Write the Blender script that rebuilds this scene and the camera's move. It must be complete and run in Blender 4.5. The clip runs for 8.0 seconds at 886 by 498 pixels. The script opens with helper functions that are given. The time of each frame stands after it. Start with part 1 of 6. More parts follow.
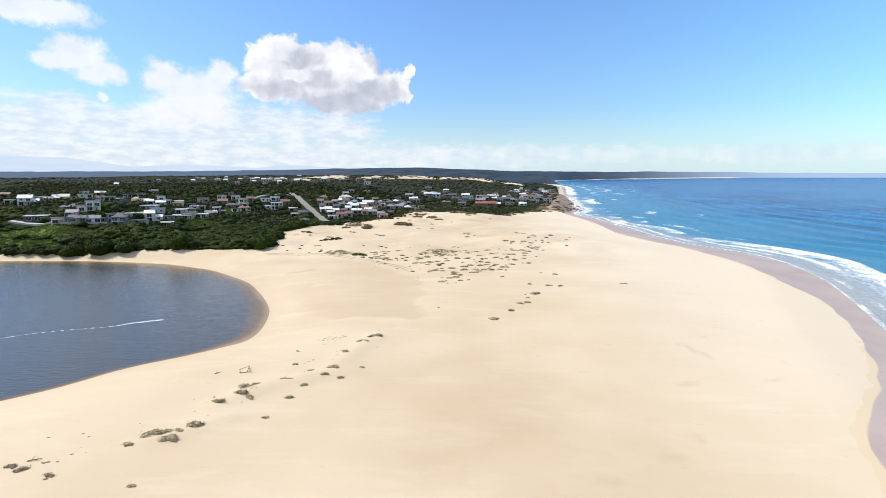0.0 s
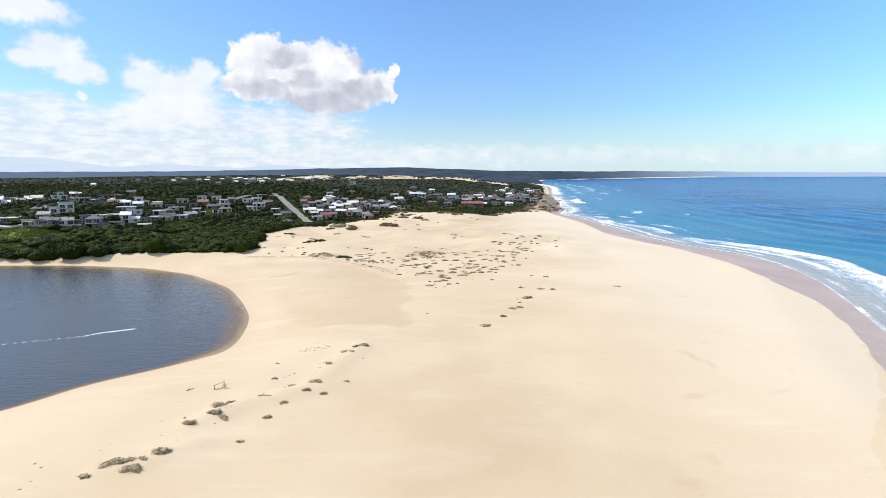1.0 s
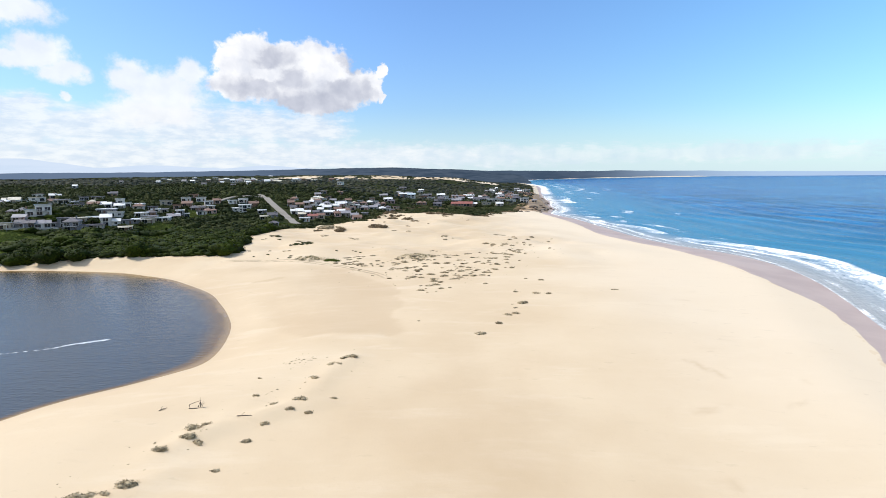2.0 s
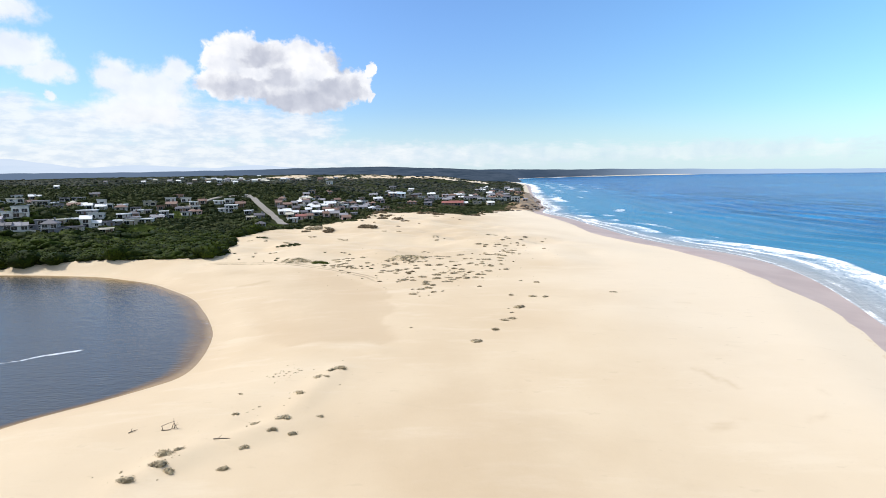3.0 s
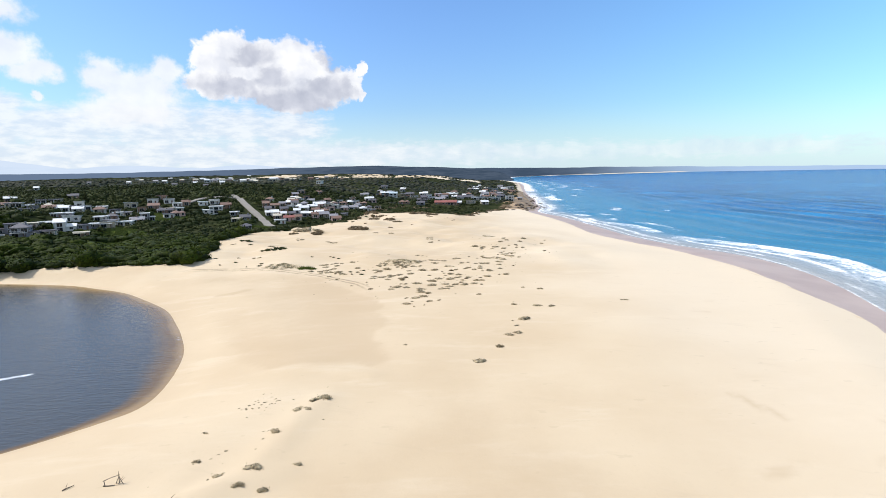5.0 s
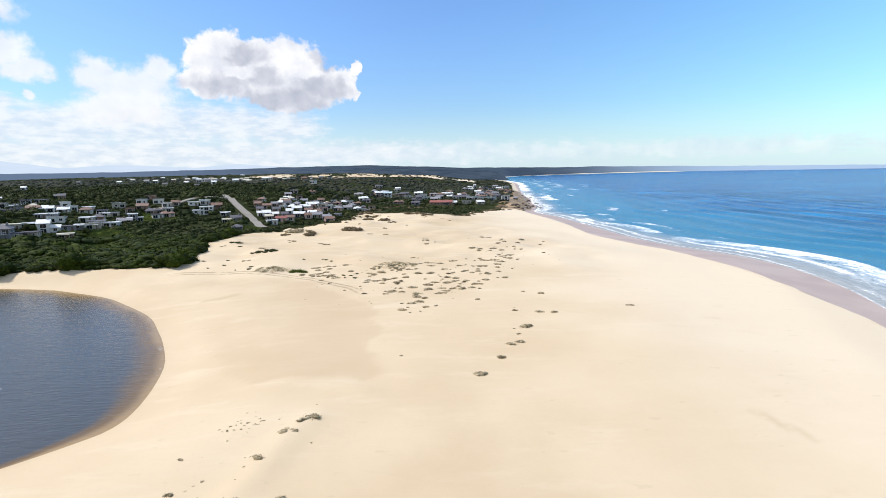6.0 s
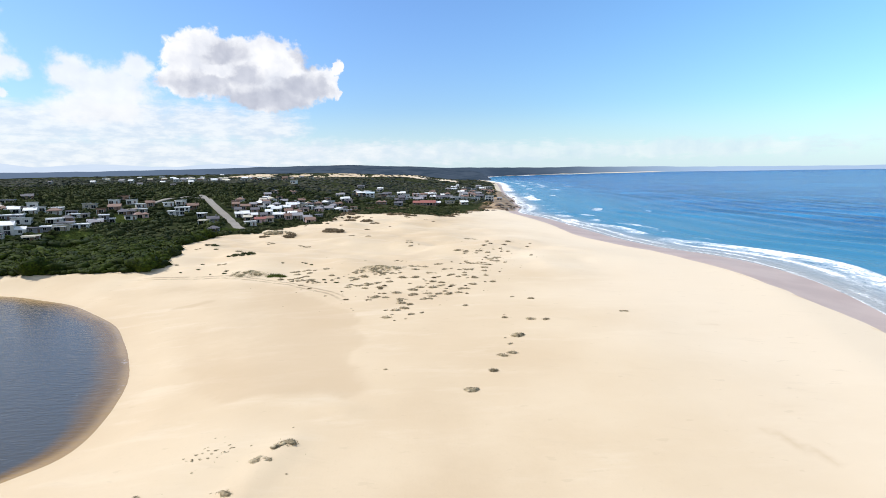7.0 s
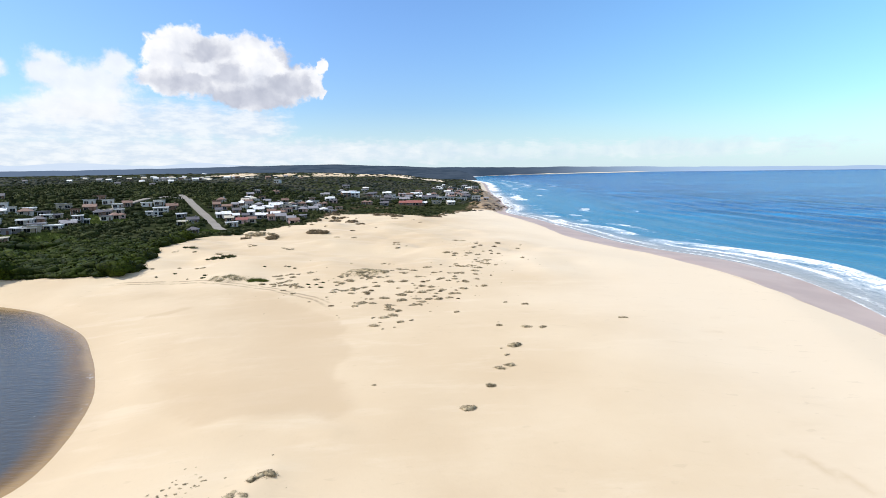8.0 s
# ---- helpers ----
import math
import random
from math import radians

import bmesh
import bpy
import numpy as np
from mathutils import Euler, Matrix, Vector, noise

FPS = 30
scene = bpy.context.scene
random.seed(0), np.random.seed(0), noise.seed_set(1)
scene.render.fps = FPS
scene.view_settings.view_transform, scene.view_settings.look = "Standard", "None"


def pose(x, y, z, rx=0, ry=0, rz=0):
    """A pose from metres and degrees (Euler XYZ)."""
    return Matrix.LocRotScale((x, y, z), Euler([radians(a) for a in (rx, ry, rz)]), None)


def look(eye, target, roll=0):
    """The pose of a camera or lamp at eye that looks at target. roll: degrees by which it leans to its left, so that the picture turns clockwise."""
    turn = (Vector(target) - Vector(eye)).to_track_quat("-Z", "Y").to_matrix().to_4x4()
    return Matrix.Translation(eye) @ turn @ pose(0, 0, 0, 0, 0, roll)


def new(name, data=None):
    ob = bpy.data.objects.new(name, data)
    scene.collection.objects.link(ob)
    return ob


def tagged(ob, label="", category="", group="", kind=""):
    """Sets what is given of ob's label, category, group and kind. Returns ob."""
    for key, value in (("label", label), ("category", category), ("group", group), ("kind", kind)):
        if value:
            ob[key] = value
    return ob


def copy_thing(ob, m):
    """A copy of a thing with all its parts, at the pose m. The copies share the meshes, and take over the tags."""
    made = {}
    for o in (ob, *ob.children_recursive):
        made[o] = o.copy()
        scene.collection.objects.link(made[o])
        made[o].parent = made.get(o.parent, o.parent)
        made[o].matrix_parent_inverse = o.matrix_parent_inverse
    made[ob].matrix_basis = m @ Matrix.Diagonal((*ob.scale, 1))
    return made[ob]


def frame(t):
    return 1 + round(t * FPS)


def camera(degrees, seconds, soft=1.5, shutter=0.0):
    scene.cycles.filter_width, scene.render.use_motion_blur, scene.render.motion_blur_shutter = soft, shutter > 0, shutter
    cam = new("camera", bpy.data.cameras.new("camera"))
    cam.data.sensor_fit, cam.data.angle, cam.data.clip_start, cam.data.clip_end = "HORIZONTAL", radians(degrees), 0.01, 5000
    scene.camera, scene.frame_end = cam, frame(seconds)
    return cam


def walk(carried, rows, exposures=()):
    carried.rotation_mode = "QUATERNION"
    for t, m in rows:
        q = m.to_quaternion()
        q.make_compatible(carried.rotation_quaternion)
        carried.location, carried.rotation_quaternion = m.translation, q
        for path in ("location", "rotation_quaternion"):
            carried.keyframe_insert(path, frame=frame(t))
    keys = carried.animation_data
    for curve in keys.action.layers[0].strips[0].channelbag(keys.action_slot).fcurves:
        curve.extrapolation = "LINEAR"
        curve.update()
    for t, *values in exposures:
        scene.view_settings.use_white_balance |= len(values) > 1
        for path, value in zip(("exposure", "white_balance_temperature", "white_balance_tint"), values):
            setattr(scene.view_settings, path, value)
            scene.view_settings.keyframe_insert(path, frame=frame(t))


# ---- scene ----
cam = camera(76.4, 8.0, soft=0.5)
PATH = [
    (0, (4.054, 0.309, 39.435), (3.967, 2.291, 39.182), -0.1),
    (0.5, (3.455, 3.831, 39.458), (3.386, 5.814, 39.205), -0.1),
    (1, (2.91, 7.322, 39.487), (2.875, 9.306, 39.233), -0.2),
    (1.5, (2.466, 10.836, 39.525), (2.451, 12.82, 39.272), -0.3),
    (3, (1.356, 21.424, 39.615), (1.394, 23.407, 39.357), -0.6),
    (3.5, (1.086, 24.995, 39.593), (1.134, 26.978, 39.334), -0.7),
    (4, (0.917, 28.583, 39.559), (0.968, 30.566, 39.299), -0.7),
    (4.5, (0.73, 32.204, 39.584), (0.789, 34.186, 39.323), -0.8),
    (6, (0.172, 43.431, 39.641), (0.256, 45.411, 39.377), -0.9),
    (6.5, (-0.102, 47.251, 39.665), (0.006, 49.231, 39.401), -0.8),
    (7, (-0.403, 51.131, 39.691), (-0.257, 53.108, 39.426), -0.8),
    (7.5, (-0.787, 55.021, 39.734), (-0.6, 56.995, 39.467), -0.8),
    (8, (-1.183, 58.923, 39.769), (-0.985, 60.895, 39.502), -0.7),
]
walk(cam, [(t, look(eye, target, roll)) for t, eye, target, roll in PATH], exposures=[(0, 0.1), (8, 0.1)])


# ---- light and sky ----
SUN_EL, SUN_AZ = 49.0, -78.0   # degrees; the azimuth is counted from +y towards +x
sun_way = Vector((math.sin(radians(SUN_AZ)) * math.cos(radians(SUN_EL)), math.cos(radians(SUN_AZ)) * math.cos(radians(SUN_EL)), math.sin(radians(SUN_EL))))
lamp = bpy.data.lights.new("sun", "SUN")
lamp.energy, lamp.angle, lamp.color = 4.2, radians(0.53), (1.0, 0.965, 0.905)
sun = new("sun", lamp)
sun.matrix_world = look(sun_way * 300, (0, 0, 0))


class Nodes:
    """Brief calls for a node tree."""
    def __init__(self, tree):
        self.tree = tree
        tree.nodes.clear()

    def add(self, kind, sockets=None, **settings):
        n = self.tree.nodes.new(kind)
        for k, v in settings.items():
            setattr(n, k, v)
        for k, v in (sockets or {}).items():
            self.feed(n.inputs[k], v)
        return n

    def feed(self, socket, v):
        if isinstance(v, bpy.types.NodeSocket):
            self.tree.links.new(v, socket)
        elif isinstance(v, bpy.types.Node):
            self.tree.links.new(v.outputs[0], socket)
        else:
            socket.default_value = v

    def math(self, op, a, b=0.0, c=0.0, clamp=False):
        n = self.add("ShaderNodeMath", {0: a, 1: b, 2: c}, operation=op, use_clamp=clamp)
        return n.outputs[0]

    def vec(self, op, a, b=(0, 0, 0)):
        n = self.add("ShaderNodeVectorMath", {0: a, 1: b}, operation=op)
        return n.outputs["Value" if op in ("LENGTH", "DOT_PRODUCT", "DISTANCE") else "Vector"]

    def step(self, v, a, b, low=0.0, high=1.0):
        n = self.add("ShaderNodeMapRange", {"Value": v, "From Min": a, "From Max": b, "To Min": low, "To Max": high}, interpolation_type="SMOOTHSTEP")
        return n.outputs[0]

    def noise(self, vector, scale, detail=4.0, rough=0.55, colour=False, distortion=0.0):
        n = self.add("ShaderNodeTexNoise", {"Scale": scale, "Detail": detail, "Roughness": rough, "Distortion": distortion})
        if vector is not None:
            self.feed(n.inputs["Vector"], vector)
        return n.outputs["Color" if colour else 0]

    def mix(self, f, a, b, blend="MIX"):
        n = self.add("ShaderNodeMix", data_type="RGBA", blend_type=blend)
        self.feed(n.inputs[0], f), self.feed(n.inputs[6], a), self.feed(n.inputs[7], b)
        return n.outputs[2]

    def scaled(self, vector, v):
        return self.vec("MULTIPLY", vector, v)


def rgb(r, g, b):
    return (r, g, b, 1.0)


def build_sky():
    world = bpy.data.worlds.new("sky")
    world.use_nodes = True
    scene.world = world
    n = Nodes(world.node_tree)
    sky = n.add("ShaderNodeTexSky", sky_type="NISHITA")
    sky.sun_disc, sky.sun_elevation, sky.sun_rotation = False, radians(SUN_EL), radians(SUN_AZ)
    sky.altitude, sky.air_density, sky.dust_density, sky.ozone_density = 0, 1.0, 0.6, 1.6
    way = n.add("ShaderNodeTexCoord").outputs["Generated"]
    xyz = n.add("ShaderNodeSeparateXYZ", {0: way})
    az = n.math("MULTIPLY", n.math("ARCTAN2", xyz.outputs[0], xyz.outputs[1]), 57.2958)
    el = n.math("MULTIPLY", n.math("ARCSINE", xyz.outputs[2]), 57.2958)
    flat = n.add("ShaderNodeCombineXYZ", {0: az, 1: el, 2: 0.0}).outputs[0]
    curl = n.vec("SUBTRACT", n.noise(flat, 0.55, 8, 0.6, colour=True), (0.5, 0.5, 0.5))
    p = n.vec("ADD", flat, n.scaled(curl, (2.4, 1.9, 0)))
    soft = n.vec("ADD", flat, n.scaled(curl, (5.0, 1.6, 0)))

    def heap(places, at):
        out = None
        for cx, cy, rx, ry in places:
            off = n.vec("MULTIPLY", n.vec("SUBTRACT", at, (cx, cy, 0)), (1 / rx, 1 / ry, 0))
            d = n.math("SUBTRACT", 1.0, n.vec("LENGTH", off))
            out = d if out is None else n.math("SMOOTH_MAX", out, d, 0.12)
        return out

    cumulus = [(-18.15, 10.51, 4.04, 2.89), (-15.7, 9.2, 6.19, 2.72), (-12.12, 10.32, 4.13, 2.89), (-10.03, 8.68, 3.71, 2.48), (-7.1, 8.8, 1.6, 1.7), (-5.9, 10.1, 0.7, 0.85), (-14.9, 10.7, 2.3, 2.2), (-19.58, 8.84, 2.72, 1.9), (-12.64, 7.36, 3.92, 1.57), (-20.53, 11.21, 0.8, 0.55), (-6.03, 7.84, 0.5, 0.83)]
    pale = [(-28.19, 8.66, 1.88, 1.76), (-25.71, 7.6, 4.41, 2.35), (-23.38, 9.21, 1.53, 1.53), (-26.5, 6.08, 4.71, 1.76), (-34.65, 10.15, 2.45, 1.76), (-33.14, 8.74, 2.24, 1.18), (-35.68, 9.48, 2.35, 0.94), (-36.73, 13.09, 4.41, 1.29), (-38.72, 13.11, 2.35, 1.06), (-33.14, 6.9, 0.47, 0.47)]
    bank = [(-38.0, 4.09, 6.98, 2.73), (-31.5, 4.38, 7.50, 2.18), (-24.2, 4.64, 6.92, 2.73), (-18.1, 4.80, 6.08, 2.18), (-13.3, 4.62, 4.51, 2.07), (-36.0, 5.79, 2.86, 1.42), (-28.1, 2.01, 36.14, 1.85)]
    low = [(4.0, 2.11, 28.59, 1.31), (26.7, 2.02, 19.16, 1.09)]
    shade = [(-16.09, 11.17, 2.1, 0.95), (-18.29, 8.46, 2.72, 0.99), (-12.3, 7.11, 4.9, 1.3), (-14.13, 9.26, 1.9, 1.0), (-9.13, 8.34, 2.48, 1.24), (-8.63, 11.04, 1.3, 1.0)]
    bright = [(-16.42, 9.75, 1.8, 0.75), (-10.69, 10.09, 1.86, 1.1), (-18.57, 11.7, 2.3, 1.0), (-6.2, 9.6, 1.0, 1.5)]
    fluff = n.noise(flat, 1.3, 9, 0.6)
    folds = n.vec("ADD", flat, n.scaled(curl, (1.4, 1.2, 0)))
    lumps = n.noise(folds, 0.34, 5, 0.48)
    sunward = n.noise(n.vec("ADD", folds, (-0.6, 0.9, 0)), 0.34, 5, 0.48)
    relief = n.math("ADD", 0.5, n.math("MULTIPLY", n.math("SUBTRACT", lumps, sunward), 2.6), clamp=True)
    rough = n.math("ADD", n.math("MULTIPLY", n.math("SUBTRACT", fluff, 0.5), 0.55), n.math("MULTIPLY", n.math("SUBTRACT", lumps, 0.5), 0.6))
    body = n.math("ADD", heap(cumulus, p), rough)
    thin = n.math("ADD", heap(pale, p), n.math("MULTIPLY", rough, 1.1))
    drift = n.noise(n.scaled(flat, (0.45, 1.3, 1)), 1.1, 8, 0.6)
    veil = n.math("ADD", heap(bank, soft), n.math("MULTIPLY", n.math("SUBTRACT", drift, 0.5), 1.1))
    scud = n.math("ADD", heap(low, soft), n.math("MULTIPLY", n.math("SUBTRACT", n.noise(n.scaled(flat, (0.4, 1.6, 1)), 1.6, 8, 0.65), 0.5), 1.6))
    grey = n.math("ADD", heap(shade, p), n.math("MULTIPLY", n.math("SUBTRACT", lumps, 0.5), -1.5))
    grey = n.math("SUBTRACT", grey, n.math("MULTIPLY", n.math("MAXIMUM", heap(bright, p), 0.0), 1.3))
    lit = n.step(grey, -0.45, 0.60)
    dim = n.math("SUBTRACT", 1.0, relief)
    white = n.mix(n.math("MULTIPLY", dim, 0.42), rgb(1.0, 1.0, 1.0), rgb(0.66, 0.70, 0.80))
    cloud = n.mix(n.math("MULTIPLY", dim, 0.78), rgb(1.04, 1.04, 1.04), rgb(0.66, 0.70, 0.80))
    cloud = n.mix(n.math("MULTIPLY", lit, 0.8), cloud, n.mix(relief, rgb(0.40, 0.43, 0.53), rgb(0.60, 0.63, 0.73)))
    high = n.mix(n.step(el, 0.0, 16.0), rgb(0.97, 1.18, 1.40), rgb(0.99, 1.30, 1.70))
    air = n.mix(1.0, sky, high, "MULTIPLY")
    air = n.mix(1.0, air, n.mix(n.step(az, -5.0, 70.0), rgb(1, 1, 1), rgb(1.50, 1.76, 1.50)), "MULTIPLY")
    air = n.mix(n.step(el, 7.0, -0.5, 0.0, 0.76), air, rgb(6.7, 8.35, 9.35))
    c = n.mix(n.math("MULTIPLY", n.step(veil, -0.25, 0.6), 0.84), air, n.mix(n.step(drift, 0.35, 0.65), rgb(6.7, 7.5, 8.7), rgb(8.8, 9.05, 9.4)))
    c = n.mix(n.math("MULTIPLY", n.step(scud, -0.1, 0.7), 0.5), c, n.mix(relief, rgb(6.3, 7.4, 8.7), rgb(9.0, 9.3, 9.5)))
    c = n.mix(n.math("MULTIPLY", n.step(thin, -0.10, 0.5), 0.86), c, n.mix(1.0, white, rgb(9.6, 9.7, 9.8), "MULTIPLY"))
    c = n.mix(n.step(body, 0.05, 0.28), c, n.mix(1.0, cloud, rgb(9.8, 9.8, 9.9), "MULTIPLY"))
    # broken fair-weather cloud, unseen, added over the remaining sky to whiten the fill
    away = n.math("MAXIMUM", n.step(el, 21.0, 34.0), n.step(n.math("ABSOLUTE", az), 46.0, 66.0))
    field = n.math("MULTIPLY", n.step(n.noise(way, 3.2, 8, 0.55), 0.42, 0.62), n.math("MULTIPLY", away, n.step(el, 0.0, 6.0)))
    c = n.mix(n.math("MULTIPLY", field, 0.9), c, rgb(8.6, 8.4, 8.2))
    back = n.add("ShaderNodeBackground", {0: c, 1: 0.1})
    n.add("ShaderNodeOutputWorld", {0: back})


build_sky()


# ---- materials ----
def material(name):
    m = bpy.data.materials.new(name)
    m.use_nodes = True
    return m, Nodes(m.node_tree)


def finish(n, colour, rough=0.8, bump=None, strength=0.3, distance=0.1, metal=0.0, **more):
    s = n.add("ShaderNodeBsdfPrincipled", {"Base Color": colour, "Roughness": rough, "Metallic": metal})
    for k, v in more.items():
        n.feed(s.inputs[k.replace("_", " ")], v)
    if bump is not None:
        n.feed(s.inputs["Normal"], n.add("ShaderNodeBump", {"Height": bump, "Strength": strength, "Distance": distance}))
    n.add("ShaderNodeOutputMaterial", {0: s})
    return s


def spot(n):
    return n.add("ShaderNodeNewGeometry").outputs["Position"]


def ground_material():
    m, n = material("sand_and_scrub_soil")
    p = spot(n)
    green = n.add("ShaderNodeAttribute", attribute_name="green").outputs["Fac"]
    damp = n.add("ShaderNodeAttribute", attribute_name="damp").outputs["Fac"]
    soak = n.add("ShaderNodeAttribute", attribute_name="soak").outputs["Fac"]
    crust = n.add("ShaderNodeAttribute", attribute_name="crust").outputs["Fac"]
    wide = n.noise(p, 0.018, 5, 0.55)
    streak = n.noise(n.scaled(p, (0.05, 0.16, 0.1)), 1.0, 6, 0.6)
    grain = n.noise(p, 1.4, 6, 0.65)
    sand = n.mix(n.step(wide, 0.35, 0.65), rgb(0.605, 0.478, 0.320), rgb(0.54, 0.410, 0.260))
    sand = n.mix(n.math("MULTIPLY", n.step(streak, 0.5, 0.75), 0.35), sand, rgb(0.70, 0.59, 0.44))
    sand = n.mix(n.math("MULTIPLY", n.step(grain, 0.56, 0.75), 0.22), sand, rgb(0.47, 0.365, 0.245))
    east = n.math("ADD", n.add("ShaderNodeSeparateXYZ", {0: p}).outputs[0], n.math("MULTIPLY", n.math("SUBTRACT", n.noise(p, 0.02, 5, 0.6), 0.5), 90.0))
    sand = n.mix(n.math("MULTIPLY", n.step(east, 15.0, 95.0), 0.85), sand, rgb(0.67, 0.56, 0.415))
    turned = n.add("ShaderNodeVectorRotate", {"Vector": p, "Angle": 0.35}, rotation_type="Z_AXIS").outputs[0]
    wisps = n.noise(n.scaled(turned, (0.10, 0.42, 0.1)), 1.0, 5, 0.6)
    sand = n.mix(n.math("MULTIPLY", n.step(wisps, 0.60, 0.74), 0.14), sand, rgb(0.45, 0.35, 0.235))
    # shade of small dents drawn as darker spots in the sand colour
    dents = n.noise(n.scaled(p, (0.30, 0.55, 0.3)), 1.0, 3, 0.5)
    sand = n.mix(n.math("MULTIPLY", n.step(dents, 0.67, 0.74), 0.2), sand, rgb(0.40, 0.305, 0.20))
    edge = n.math("ADD", damp, n.math("MULTIPLY", n.math("SUBTRACT", n.noise(p, 0.07, 7, 0.66), 0.5), 1.15))
    sand = n.mix(n.math("MULTIPLY", n.step(edge, 0.15, 0.95), 0.6), sand, rgb(0.475, 0.348, 0.213))
    rut = n.add("ShaderNodeAttribute", attribute_name="rut").outputs["Fac"]
    astray = n.add("ShaderNodeAttribute", attribute_name="astray").outputs["Fac"]
    astray = n.math("ADD", astray, n.math("MULTIPLY", n.math("SUBTRACT", n.noise(p, 0.12, 3), 0.5), 1.4))
    wheel = n.step(n.math("ABSOLUTE", n.math("SUBTRACT", n.math("ABSOLUTE", astray), 1.0)), 0.75, 0.2)
    worn = n.step(n.noise(p, 0.35, 4, 0.6), 0.3, 0.55)
    sand = n.mix(n.math("MULTIPLY", n.math("MULTIPLY", wheel, worn), n.math("MULTIPLY", rut, 0.75)), sand, rgb(0.30, 0.225, 0.14))
    lip = n.math("ADD", crust, n.math("MULTIPLY", n.math("SUBTRACT", n.noise(p, 0.22, 4, 0.6), 0.5), 0.8))
    sand = n.mix(n.math("MULTIPLY", n.step(lip, 0.46, 0.54), 0.45), sand, rgb(0.58, 0.44, 0.26))
    wet = n.step(n.math("ADD", soak, n.math("MULTIPLY", n.math("SUBTRACT", n.noise(p, 0.13, 4, 0.6), 0.5), 0.16)), 0.46, 0.54)
    sand = n.mix(wet, sand, n.mix(n.step(n.noise(p, 0.05, 4), 0.35, 0.65), rgb(0.40, 0.295, 0.25), rgb(0.46, 0.35, 0.295)))
    soil = n.mix(n.step(n.noise(p, 0.06, 6, 0.6), 0.4, 0.62), rgb(0.024, 0.031, 0.014), rgb(0.042, 0.047, 0.023))
    soil = n.mix(n.math("MULTIPLY", n.step(n.noise(p, 0.012, 5, 0.6), 0.55, 0.68), 0.5), soil, rgb(0.085, 0.075, 0.045))
    lawn = n.math("ADD", n.add("ShaderNodeAttribute", attribute_name="lawn").outputs["Fac"], n.math("MULTIPLY", n.math("SUBTRACT", n.noise(p, 0.12, 5, 0.6), 0.5), 1.0))
    soil = n.mix(n.step(lawn, 0.35, 0.7), soil, n.mix(n.step(n.noise(p, 0.4, 5, 0.6), 0.4, 0.65), rgb(0.10, 0.14, 0.028), rgb(0.19, 0.21, 0.065)))
    ragged = n.math("ADD", n.math("MULTIPLY", n.math("SUBTRACT", n.noise(p, 0.25, 4), 0.5), 0.4), n.math("MULTIPLY", n.math("SUBTRACT", n.noise(n.scaled(p, (1.3, 0.25, 1)), 0.06, 6, 0.7), 0.5), n.math("MULTIPLY", n.math("MULTIPLY", green, n.math("SUBTRACT", 1.0, green)), 20.0)))
    fringe = n.step(n.math("ADD", green, ragged), 0.47, 0.6)
    c = n.mix(fringe, sand, soil)
    bluff = n.add("ShaderNodeAttribute", attribute_name="bluff").outputs["Fac"]
    earth = n.mix(n.step(n.noise(p, 0.09, 5, 0.6), 0.42, 0.6), rgb(0.36, 0.245, 0.14), rgb(0.15, 0.11, 0.07))
    c = n.mix(n.step(n.math("ADD", bluff, n.math("MULTIPLY", n.math("SUBTRACT", n.noise(p, 0.05, 5, 0.6), 0.5), 1.2)), 0.35, 0.7), c, earth)
    ripple = n.add("ShaderNodeTexWave", {"Vector": p, "Scale": 0.55, "Distortion": 9.0, "Detail": 3.0, "Detail Scale": 0.6}, bands_direction="X").outputs[1]
    bump = n.math("ADD", n.math("MULTIPLY", ripple, 0.05), n.math("ADD", grain, n.math("MULTIPLY", n.noise(p, 0.09, 4), 4.0)))
    rough = n.math("SUBTRACT", 0.9, n.math("MULTIPLY", wet, 0.38))
    finish(n, c, rough, bump, 0.13, 0.2, Specular_IOR_Level=n.math("MULTIPLY", n.math("SUBTRACT", 1.0, fringe), 0.5))
    return m


